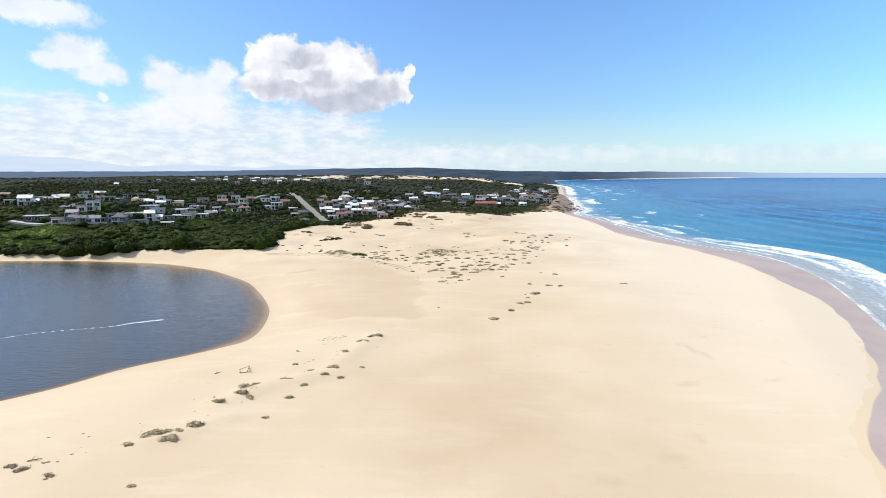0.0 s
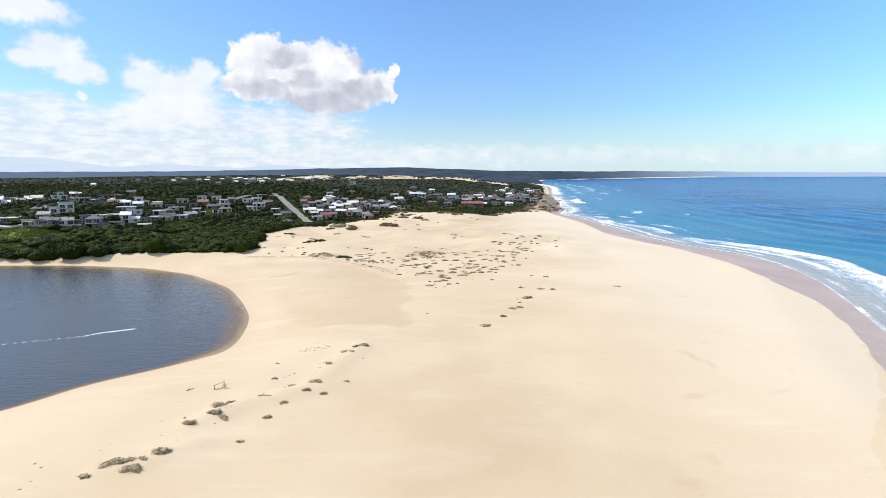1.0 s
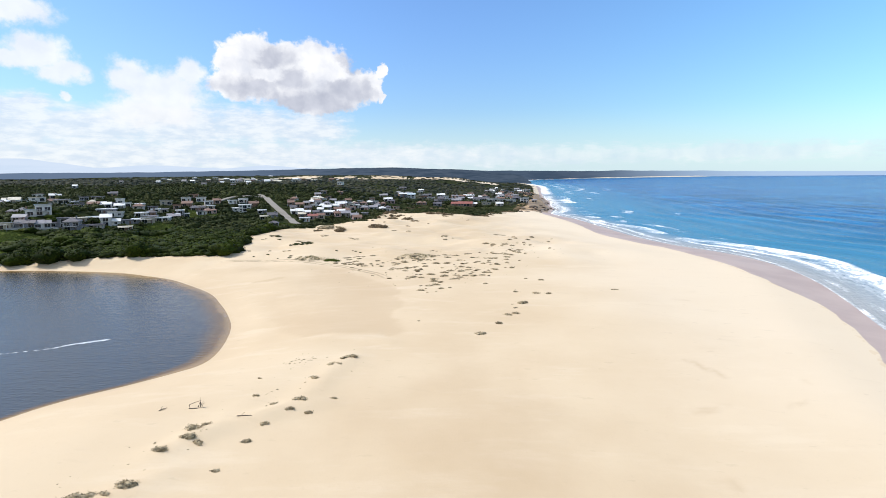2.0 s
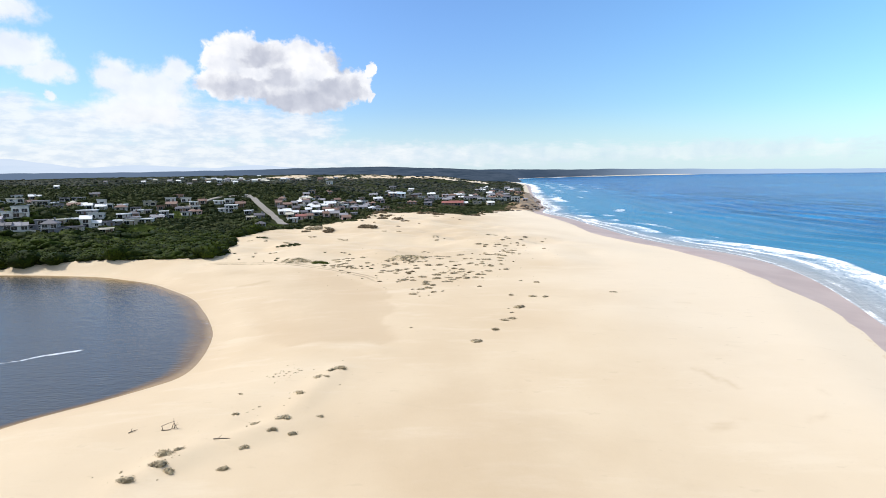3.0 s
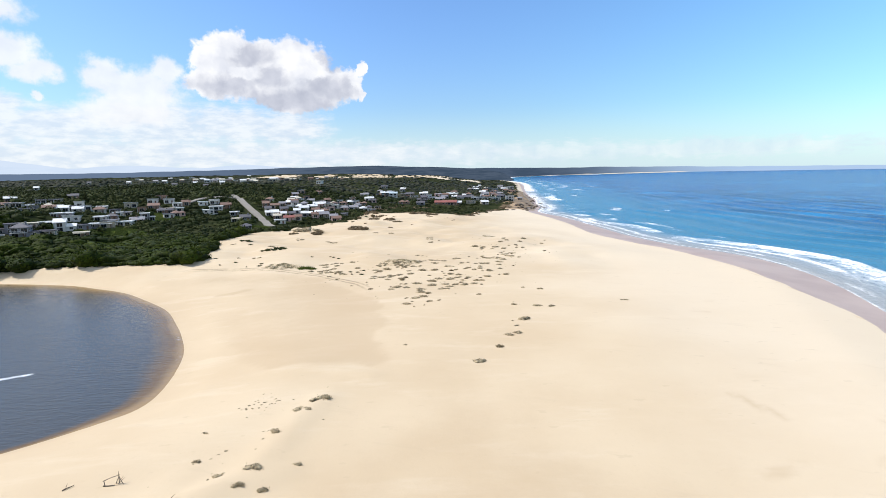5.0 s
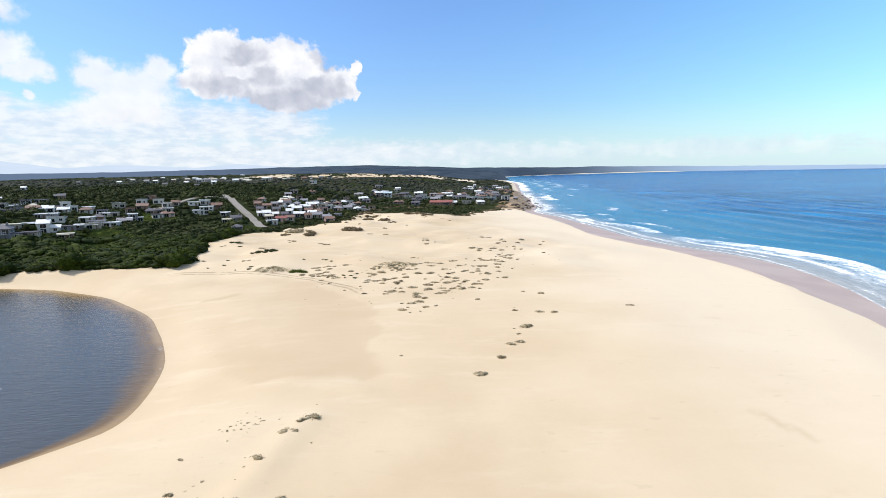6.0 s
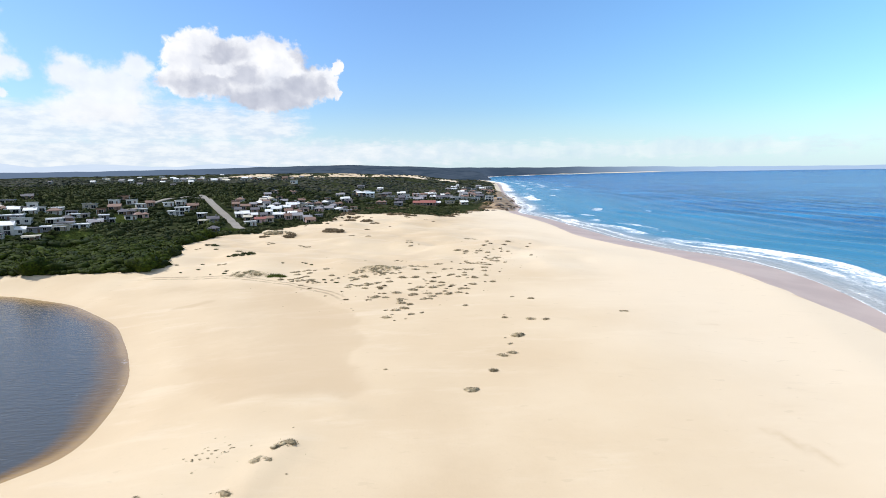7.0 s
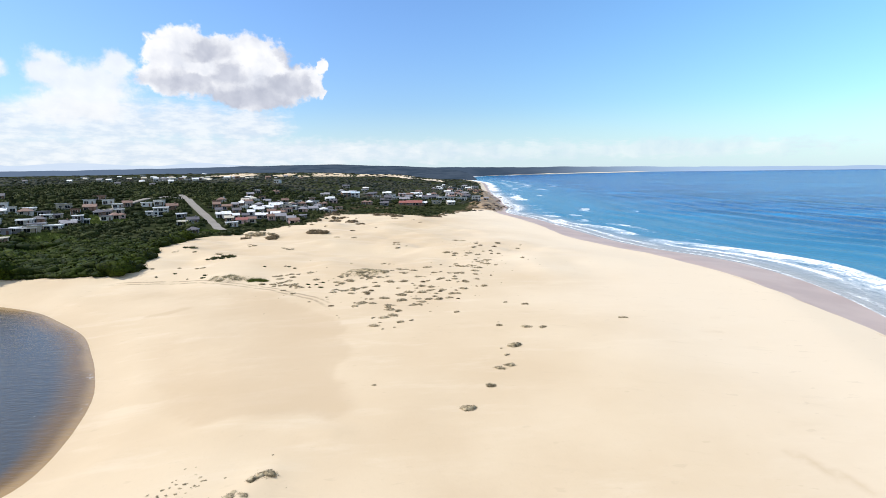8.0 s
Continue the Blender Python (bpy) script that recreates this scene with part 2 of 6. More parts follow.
def sea_material():
    m, n = material("sea_water")
    p = spot(n)
    at = n.add("ShaderNodeAttribute", attribute_name="offing").outputs["Vector"]
    foam = n.add("ShaderNodeAttribute", attribute_name="foam").outputs["Fac"]
    parts = n.add("ShaderNodeSeparateXYZ", {0: at})
    off = parts.outputs[0]
    lanes = n.noise(n.scaled(p, (0.0022, 0.011, 0.01)), 1.0, 6, 0.6)
    lines = n.noise(n.scaled(at, (0.075, 0.005, 0)), 1.0, 6, 0.62)
    deep = n.mix(n.step(lanes, 0.36, 0.66), rgb(0.002, 0.062, 0.225), rgb(0.005, 0.160, 0.375))
    # shaded faces of the swell painted as dark bands in the water colour
    deep = n.mix(n.math("MULTIPLY", n.step(lines, 0.48, 0.62), 0.85), deep, rgb(0.002, 0.044, 0.15))
    rows = n.noise(n.scaled(at, (0.028, 0.0016, 0)), 1.0, 4, 0.55)
    deep = n.mix(n.math("MULTIPLY", n.step(rows, 0.52, 0.59), 0.6), deep, rgb(0.002, 0.038, 0.135))
    deep = n.mix(n.step(off, 250.0, 1500.0), deep, n.mix(n.step(lanes, 0.36, 0.66), rgb(0.002, 0.045, 0.175), rgb(0.003, 0.10, 0.28)))
    shoal = n.mix(n.step(off, 20.0, 260.0), rgb(0.030, 0.175, 0.305), deep)
    shoal = n.mix(n.step(off, 0.0, 34.0), rgb(0.34, 0.34, 0.34), shoal)
    lace = n.noise(n.scaled(at, (0.30, 0.09, 0)), 1.0, 8, 0.68, distortion=0.6)
    fine = n.noise(p, 0.9, 6, 0.7)
    f = n.math("ADD", n.math("MULTIPLY", foam, 0.72), n.math("MULTIPLY", n.math("SUBTRACT", lace, 0.5), 1.9))
    f = n.math("ADD", f, n.math("MULTIPLY", n.math("SUBTRACT", fine, 0.5), 0.7))
    thin = n.math("MULTIPLY", n.step(f, 0.0, 0.6), n.step(foam, 0.05, 0.5))
    f = n.math("MULTIPLY", n.step(f, 0.36, 0.70), n.step(foam, 0.03, 0.2))
    f = n.math("MAXIMUM", f, n.math("MULTIPLY", thin, 0.32))
    c = n.mix(f, shoal, rgb(0.86, 0.87, 0.87))
    chop = n.math("ADD", n.noise(n.scaled(p, (0.5, 1.0, 1)), 0.35, 6, 0.62), n.math("MULTIPLY", n.noise(n.scaled(at, (0.09, 0.012, 0)), 1.0, 5, 0.6), 3.0))
    rough = n.math("ADD", 0.2, n.math("MULTIPLY", f, 0.55))
    finish(n, c, rough, chop, 0.8, 0.9, IOR=1.33, Specular_IOR_Level=0.042)
    return m


def lagoon_material():
    m, n = material("lagoon_water")
    p = spot(n)
    deep = n.add("ShaderNodeAttribute", attribute_name="depth").outputs["Fac"]
    foam = n.add("ShaderNodeAttribute", attribute_name="foam").outputs["Fac"]
    d = n.math("ADD", deep, n.math("MULTIPLY", n.math("SUBTRACT", n.noise(p, 0.07, 4), 0.5), 0.25))
    c = n.mix(n.step(d, 0.0, 0.20), rgb(0.32, 0.205, 0.085), rgb(0.15, 0.088, 0.028))
    c = n.mix(n.step(d, 0.16, 0.55), c, rgb(0.062, 0.062, 0.058))
    f = n.step(n.math("ADD", foam, n.math("MULTIPLY", n.math("SUBTRACT", n.noise(p, 0.8, 6, 0.65), 0.5), 0.8)), 0.3, 0.85)
    c = n.mix(n.math("MULTIPLY", f, n.step(foam, 0.05, 0.3)), c, rgb(0.75, 0.76, 0.77))
    chop = n.math("ADD", n.noise(n.scaled(p, (0.45, 1.2, 1)), 0.9, 5, 0.6), n.math("MULTIPLY", n.noise(n.scaled(p, (0.12, 0.3, 1)), 1.0, 4, 0.55), 0.7))
    finish(n, c, 0.14, chop, 0.42, 0.3, IOR=1.33, Specular_IOR_Level=0.36)
    return m


SAND, SEA, LAKE = ground_material(), sea_material(), lagoon_material()

# ---- the lie of the land ----
def ramp(v, a, b):
    u = np.clip((np.asarray(v, float) - a) / (b - a), 0, 1)
    return u * u * (3 - 2 * u)


def smooth_line(points, steps=8, closed=False):
    """A soft curve through a few points of the plan."""
    p = np.array(points, float)
    n = len(p)
    out = []
    for i in range(n if closed else n - 1):
        a, b, c, d = [p[(i + k) % n] if closed else p[min(max(i + k, 0), n - 1)] for k in (-1, 0, 1, 2)]
        for s in np.arange(steps) / steps:
            out.append(0.5 * (2 * b + (c - a) * s + (2 * a - 5 * b + 4 * c - d) * s * s + (3 * b - a - 3 * c + d) * s ** 3))
    out.append(p[0] if closed else p[-1])
    return np.array(out)


def line_distance(x, y, line):
    best = np.full(np.shape(x), 1e9)
    for (ax, ay), (bx, by) in zip(line[:-1], line[1:]):
        dx, dy = bx - ax, by - ay
        s = np.clip(((x - ax) * dx + (y - ay) * dy) / (dx * dx + dy * dy + 1e-9), 0, 1)
        best = np.minimum(best, (x - ax - s * dx) ** 2 + (y - ay - s * dy) ** 2)
    return np.sqrt(best)


def inside(x, y, line):
    odd = np.zeros(np.shape(x), bool)
    for (ax, ay), (bx, by) in zip(line[:-1], line[1:]):
        if ay != by:
            odd ^= ((ay > y) != (by > y)) & (x < (bx - ax) * (y - ay) / (by - ay) + ax)
    return odd


def waves(x, y, size, seed=0):
    """Smooth value noise between -1 and 1 on the plan, in numpy."""
    def hashed(i, j):
        h = np.sin(i * 127.1 + j * 311.7 + seed * 74.7) * 43758.5453
        return (h - np.floor(h)) * 2 - 1
    u, v = np.asarray(x, float) / size, np.asarray(y, float) / size
    i, j = np.floor(u), np.floor(v)
    f, g = u - i, v - j
    f, g = f * f * (3 - 2 * f), g * g * (3 - 2 * g)
    low = hashed(i, j) * (1 - f) + hashed(i + 1, j) * f
    high = hashed(i, j + 1) * (1 - f) + hashed(i + 1, j + 1) * f
    return low * (1 - g) + high * g


COAST = smooth_line([(30, -1500), (50, -400), (62, -100), (72, 0), (86, 70), (100, 115), (115, 153), (128, 184), (140, 216), (147, 243), (150, 275),
                     (146, 302), (134, 338), (128, 385), (127, 459), (126, 530), (119, 600), (124, 640), (140, 705), (150, 780), (172, 900), (190, 1050),
                     (244, 1392), (330, 1900), (385, 2350), (400, 2900), (550, 3640), (720, 3830), (950, 3970), (1420, 4140), (1900, 4185), (2600, 4215), (4600, 4260)])
LAGOON = smooth_line([(-480, 215), (-300, 249), (-219, 258), (-175, 259), (-138, 252.3), (-120.5, 243.8), (-105.8, 234.8), (-93.5, 223), (-78.6, 206.5), (-68, 189), (-61.8, 177.5), (-55.4, 163.6),
                      (-51.6, 150.5), (-49.6, 139), (-49.9, 131.5), (-53, 126.5), (-59, 119.5), (-67.5, 110.5), (-77.5, 95), (-105, 71), (-170, 40), (-300, 10), (-480, 0)], closed=True)


FAR_SAND = [(-225, 2400, 90, 55), (-60, 2370, 110, 40), (70, 2300, 80, 40), (190, 2230, 40, 30), (-400, 2390, 45, 30), (-560, 2350, 75, 30), (-320, 2290, 50, 22)]


# steep little dunes held by plants
MOUNDS = [(-69, 369, 10, 5, 2.4), (-59, 358, 4, 3, 1.2), (-38, 369, 8, 4, 1.8), (-66, 291, 8, 3, 1.2), (-9, 257, 12, 5, 1.0), (-54, 254, 10, 4, 0.7), (-25, 449, 6, 4, 1.8), (-4, 499, 11, 4, 1.6), (-87, 315, 6, 4, 1.3), (20, 262, 10, 5, 0.9), (36, 300, 12, 6, 0.9), (-30, 330, 14, 6, 1.1)]


RIDGE = smooth_line([(-40, 137), (-33, 139), (-27, 140.5), (-20, 141), (-14, 139), (-9, 136)], 4)


# low tails of sand blown up behind the plants of the near beach
TAILS = [([(-41, 73), (-37, 75.5), (-33, 80)], 0.55), ([(-36.5, 86), (-33, 91), (-29, 96), (-23, 99), (-18, 102.5)], 0.6), ([(-26, 98), (-22.5, 103), (-20.5, 110), (-19, 120), (-16.5, 127)], 0.55), ([(-34, 91), (-30, 103)], 0.3)]


def bend(x, y):
    """The far water and land lift a little, so that the sheet ends at the height of the true horizon."""
    d = np.hypot(x, np.asarray(y) - 30)
    return 24.5 * (np.clip(d - 1500, 0, 4000) / 2700) ** 2


def shore(x, y):
    """Metres inland of the sea's edge; below zero on the water."""
    d = line_distance(x, y, COAST)
    return np.where(x < np.interp(y, COAST[:, 1], COAST[:, 0]), d, -d)


def height(x, y):
    x, y = np.asarray(x, float), np.asarray(y, float)
    s = shore(x, y)
    lag = line_distance(x, y, LAGOON)
    wet = inside(x, y, LAGOON)
    beach = np.where(s < 0, np.maximum(s * 0.045, -6), 0.05 * np.minimum(s, 22) + 1.25 * ramp(s, 0, 27) + 0.7 * ramp(s, 30, 90))
    bank = np.where(wet, np.maximum(-0.14 - 0.10 * lag, -3), -0.14 + 0.11 * np.minimum(lag, 8) + 2.0 * ramp(lag, 1, 26))
    z = np.minimum(beach, bank)
    u = s
    north = ramp(y, 218, 285)
    # dunes
    dune = north * ramp(u, 25, 110) * np.where(wet, 0, ramp(lag, 0, 12))
    z = z + dune * (3.6 + 0.9 * ramp(y, 300, 440)
                    + 1.9 * waves(x * 1.0 + 0.5 * y, y, 46, 1) + 1.35 * waves(x, y, 19, 2) + 0.6 * waves(x, y, 8, 3)) * (1 - 0.5 * ramp(y, 470, 560))
    # the slip face and the low ridge of the nearer sand
    z = z + 0.9 * ramp(y, 95, 150) * (1 - ramp(y, 190, 240)) * ramp(x, -40, 5) * ramp(u, 20, 80)
    z = z + 0.5 * waves(x, y, 42, 5) * ramp(u, 20, 60) * ramp(lag, 15, 50) + 0.12 * waves(x, y, 12, 6) * ramp(u, 15, 40) * ramp(lag, 8, 30)
    z = z + 0.4 * np.exp(-(line_distance(x, y, RIDGE) / 1.8) ** 2)
    for tail, top in TAILS:
        z = z + top * np.exp(-(line_distance(x, y, tail) / 2.2) ** 2)
    # the land behind
    reach = 95 + 210 * ramp(x, -235, -140)
    hill = ramp(u, 180, 380) * ramp(y, 258, 258 + reach)
    z = z + 13 * hill + 2.0 * ramp(u, 100, 260) * ramp(y, 430, 520)
    z = z + 3 * ramp(u, 140, 330) * ramp(y, 450, 620)
    z = z + 7.5 * ramp(u, 150, 235) * (1 - 0.6 * ramp(u, 310, 460)) * ramp(y, 436, 502) * (1 - 0.5 * ramp(y, 700, 1300))
    for cx, cy, rx, ry in FAR_SAND:
        z = z + 5 * np.exp(-((x - cx) / (rx * 0.9)) ** 2 - ((y - cy - 40) / 55) ** 2) - 7 * np.exp(-((x - cx) / (rx * 1.1)) ** 2 - ((y - cy + 110) / 80) ** 2)
    for cx, cy, rx, ry, top in MOUNDS:
        z = z + top * np.exp(-((x - cx) / rx) ** 2 - ((y - cy) / ry) ** 2) * (1 + 0.25 * waves(x, y, 7, 15))
    z = z + 3 * ramp(u, 250, 700) * ramp(y, 560, 1000) + 3 * ramp(u, 200, 900) * ramp(y, 1000, 2000)
    z = z + 12 * ramp(u, 250, 800) * ramp(y, 2050, 2600)
    z = z + ramp(u, 30, 200) * ramp(y, 520, 900) * 1.5 * waves(x, y, 160, 8)
    # the bluff of the headland
    z = z + 4.5 * ramp(u, 4, 26) * ramp(y, 612, 668) * (1 - 0.5 * ramp(y, 1500, 2500))
    return z + bend(x, y)


# ---- ground, sea and lagoon ----
def spread(low, high, step, start, end, growth=1.07):
    """Even steps in the stretch of interest, widening outside it."""
    mid = list(np.arange(low, high + step, step))
    out, d = [mid[-1]], step
    while out[-1] < end:
        d *= growth
        out.append(out[-1] + d)
    back, d = [mid[0]], step
    while back[-1] > start:
        d *= growth
        back.append(back[-1] - d)
    return np.array(back[:0:-1] + mid + out[1:])


def sheet(name, xs, ys, z_of, mat, keep=None, marks=None, limit=4700.0):
    x, y = np.meshgrid(xs, ys)
    x, y = x.ravel(), y.ravel()
    d = np.hypot(x, y)
    k = np.where(d > limit, limit / d, 1.0)
    x, y = x * k, y * k
    z = z_of(x, y)
    nx, ny = len(xs), len(ys)
    i = np.arange(nx * ny).reshape(ny, nx)
    q = np.stack([i[:-1, :-1].ravel(), i[:-1, 1:].ravel(), i[1:, 1:].ravel(), i[1:, :-1].ravel()], 1)
    q = q[~((k[q] < 1).all(1))]
    if keep is not None:
        q = q[keep(x, y)[q].any(1)]
    used = np.unique(q)
    at = np.zeros(nx * ny, int)
    at[used] = np.arange(len(used))
    q, x, y, z = at[q], x[used], y[used], z[used]
    me = bpy.data.meshes.new(name)
    me.vertices.add(len(x))
    me.vertices.foreach_set("co", np.stack([x, y, z], 1).ravel())
    me.loops.add(q.size)
    me.loops.foreach_set("vertex_index", q.ravel().astype(np.int32))
    me.polygons.add(len(q))
    me.polygons.foreach_set("loop_start", np.arange(0, q.size, 4, dtype=np.int32))
    me.update(calc_edges=True)
    me.polygons.foreach_set("use_smooth", np.ones(len(q), bool))
    for key, value in (marks(x, y) if marks else {}).items():
        kind = "FLOAT" if value.ndim == 1 else "FLOAT_VECTOR"
        a = me.attributes.new(key, kind, "POINT")
        a.data.foreach_set("value" if value.ndim == 1 else "vector", value.astype(np.float32).ravel())
    me.materials.append(mat)
    return new(name, me)


# the edge of the scrub, from the lagoon round the dunes to the headland
SCRUB = smooth_line([(-700, 215), (-480, 240), (-300, 263), (-212, 264.5), (-160, 268), (-120, 265), (-93, 266), (-94, 276), (-99, 298), (-103, 330), (-104, 358),
                     (-98, 372), (-84, 380), (-80, 402), (-77, 427), (-54, 444), (-47, 490), (-25, 545), (0, 530), (18, 525), (32, 505), (50, 552),
                     (68, 595), (80, 616), (90, 642), (104, 700), (122, 790), (150, 930), (170, 1050), (226, 1392), (300, 1900), (345, 2350), (350, 2900)], 4)
SCRUB = np.vstack([SCRUB, [(350, 2900), (420, 3640), (600, 3900), (900, 4060), (1400, 4220), (1900, 4270), (2600, 4300), (4700, 4400), (4700, 6000), (-6000, 6000), (-6000, 215), (-700, 215)]])


def greenness(x, y):
    d = np.where(inside(x, y, SCRUB), 1.0, -1.0) * line_distance(x, y, SCRUB)
    g = ramp(d, -3, 3)
    for cx, cy, rx, ry in FAR_SAND:
        g = g * (1 - ramp(1.3 - np.hypot((x - cx) / rx, (y - cy + 45) / (ry + 75)) + 0.55 * waves(x, y * 0.6, 38, 4) + 0.3 * waves(x, y, 90, 14), -0.2, 1.1))
    return g


# rough grass on the slope and between the houses
LAWNS = [(-232, 297, 26, 10), (-212, 302, 11, 8), (-171, 355, 9, 8), (-170, 426, 14, 11), (-166, 346, 9, 7), (-172, 411, 11, 9), (-162, 545, 6, 9), (-103, 391, 6, 5), (-160, 326, 9, 6), (-243, 280, 14, 7), (-214, 277, 16, 7), (-190, 283, 9, 5)]


# the edge between dry and wet sand
DRY = smooth_line([(30, -300), (38, 0), (46, 40), (57.6, 70.6), (59, 74.3), (61.4, 79.4), (64.1, 83.3), (71, 91.5), (79, 102), (87.2, 114.3), (92.4, 124.3), (101.9, 143.8), (108.6, 158.8), (113.6, 174),
                   (116.2, 189), (118, 206), (120, 227), (121.5, 247), (120.5, 275), (118, 301), (112, 325), (107, 350), (103.5, 379), (106, 420), (109, 468), (106, 534), (106, 590), (112, 640), (130, 705), (142, 780), (180, 1050), (238, 1392), (380, 2350), (395, 2900), (545, 3660), (950, 3990), (4600, 4290)])


# the low damp flat beside the lagoon, and a wheel track along its edge
FLAT = smooth_line([(-68, 237), (-50, 243.5), (-34, 235.5), (-22, 223), (-13.8, 201), (-9.2, 182.6), (-6.6, 164.6), (-4.7, 151.7), (-5, 142), (-7.7, 133.7), (-9.8, 132.3), (-12, 136.7), (-19, 140), (-25, 139), (-31, 137), (-41, 146), (-54, 169), (-67, 201), (-77, 229)], 5, True)
TRACK = smooth_line([(-92, 254.5), (-83.5, 254), (-70.5, 252.8), (-57.6, 248), (-48.2, 245), (-38.2, 240), (-34, 236.2), (-28.1, 231.3), (-21.7, 225.4), (-16.5, 214.7), (-12, 204)], 5)
# damp smears on the open sand: their two ends, breadth and strength
SMEARS = [(51.5, 124.3, 54.7, 115.3, 1.3, 0.9), (68.6, 114.3, 67.4, 111.8, 0.9, 0.7), (57.7, 100.9, 62.8, 103.6, 0.9, 0.7), (43.4, 100.8, 49.4, 102.1, 0.7, 0.5), (41.9, 98.8, 45.1, 99.7, 0.6, 0.5), (30, 85.5, 33.5, 83.2, 0.9, 0.5),
          (30.7, 72.4, 32.9, 71.5, 0.7, 0.7), (36.7, 79.2, 37.3, 77.8, 0.8, 0.7), (20.3, 65.9, 22.1, 65, 0.8, 0.6), (43.9, 68.4, 45.4, 68.5, 0.7, 0.6), (-66, 216, -62, 217, 1.3, 1.5), (-62, 217, -58.6, 220.4, 1.7, 1.7), (67.3, 147.9, 67.6, 146.9, 1.2, 0.6), (56.7, 134.3, 55.9, 130.8, 1.2, 0.5)]


def astray_of(x, y, line):
    """Signed metres from a line of the plan."""
    best, out = np.full(np.shape(x), 1e9), np.zeros(np.shape(x))
    for (ax, ay), (bx, by) in zip(line[:-1], line[1:]):
        dx, dy = bx - ax, by - ay
        q = np.clip(((x - ax) * dx + (y - ay) * dy) / (dx * dx + dy * dy + 1e-9), 0, 1)
        d = np.hypot(x - ax - q * dx, y - ay - q * dy)
        out = np.where(d < best, np.where((x - ax) * dy - (y - ay) * dx > 0, d, -d), out)
        best = np.minimum(best, d)
    return out


def ground_marks(x, y):
    s, lag = shore(x, y), line_distance(x, y, LAGOON)
    damp = np.where(inside(x, y, FLAT), ramp(line_distance(x, y, FLAT) + 3.5 * waves(x, y, 13, 44) + 2 * waves(x, y, 5, 45), 0, 5) * (0.1 + 0.75 * ramp(x, -74, -22)), 0.0)
    rut = ramp(y, 208, 226) * (1 - ramp(x, -22, -15)) * ramp(x, -100, -84)
    astray = np.clip(astray_of(x, y, TRACK), -12, 12)
    damp = damp + 0.7 * np.exp(-(((x + 70) / 22) ** 2 + ((y - 238) / 8) ** 2)) + 0.35 * (1 - ramp(lag, 0.5, 3)) + 0.6 * np.exp(-(((x - 8) / 26) ** 2 + ((y - 95) / 55) ** 2))
    for ax, ay, bx, by, r, much in SMEARS:
        damp = damp + 1.0 * much * (0.75 + 0.5 * waves(x, y, 4, 43)) * np.exp(-(line_distance(x, y, [(ax, ay), (bx, by)]) / max(r, 1.1)) ** 2)
    for cx, cy, rx, ry in ((84, 190, 9, 1.5), (58.6, 132, 4, 1.3), (88, 166, 6, 1.2), (105, 216, 9, 1.5), (74, 178, 8, 1.2), (92, 205, 8, 1.2)):
        damp = damp + 0.5 * ramp(waves(x, y, 3.5, 41), -0.6, 0.4) * np.exp(-(((x - cx) / rx) ** 2 + ((y - cy) / ry) ** 2))
    inland = np.where(x < np.interp(y, DRY[:, 1], DRY[:, 0]), 1.0, -1.0) * line_distance(x, y, DRY)
    soak = 1 - ramp(inland - 0.6 * waves(x, y, 9, 9), -4, 4)
    crust = np.exp(-((inland - 0.6 - 0.8 * waves(x, y, 6, 47)) / 1.4) ** 2) * (0.55 + 0.45 * (1 - ramp(y, 105, 135)))
    return {"green": greenness(x, y), "damp": damp, "soak": soak, "crust": crust, "rut": rut, "astray": astray, "lawn": sum(np.exp(-(((x - lx) / la) ** 2 + ((y - ly) / lb) ** 2) ** 2) for lx, ly, la, lb in LAWNS), "bluff": ramp(y, 604, 640) * (1 - ramp(y, 1150, 1300)) * ramp(s, 1, 6) * (1 - ramp(s, 30, 48))}


ground = tagged(sheet("ground", spread(-250, 170, 1.7, -4700, 4700, 1.032), spread(50, 640, 1.7, -1500, 4700, 1.032), height, SAND, marks=ground_marks),
                "pale sand beach and dunes with dark scrubby soil inland", "ground", kind="structure")


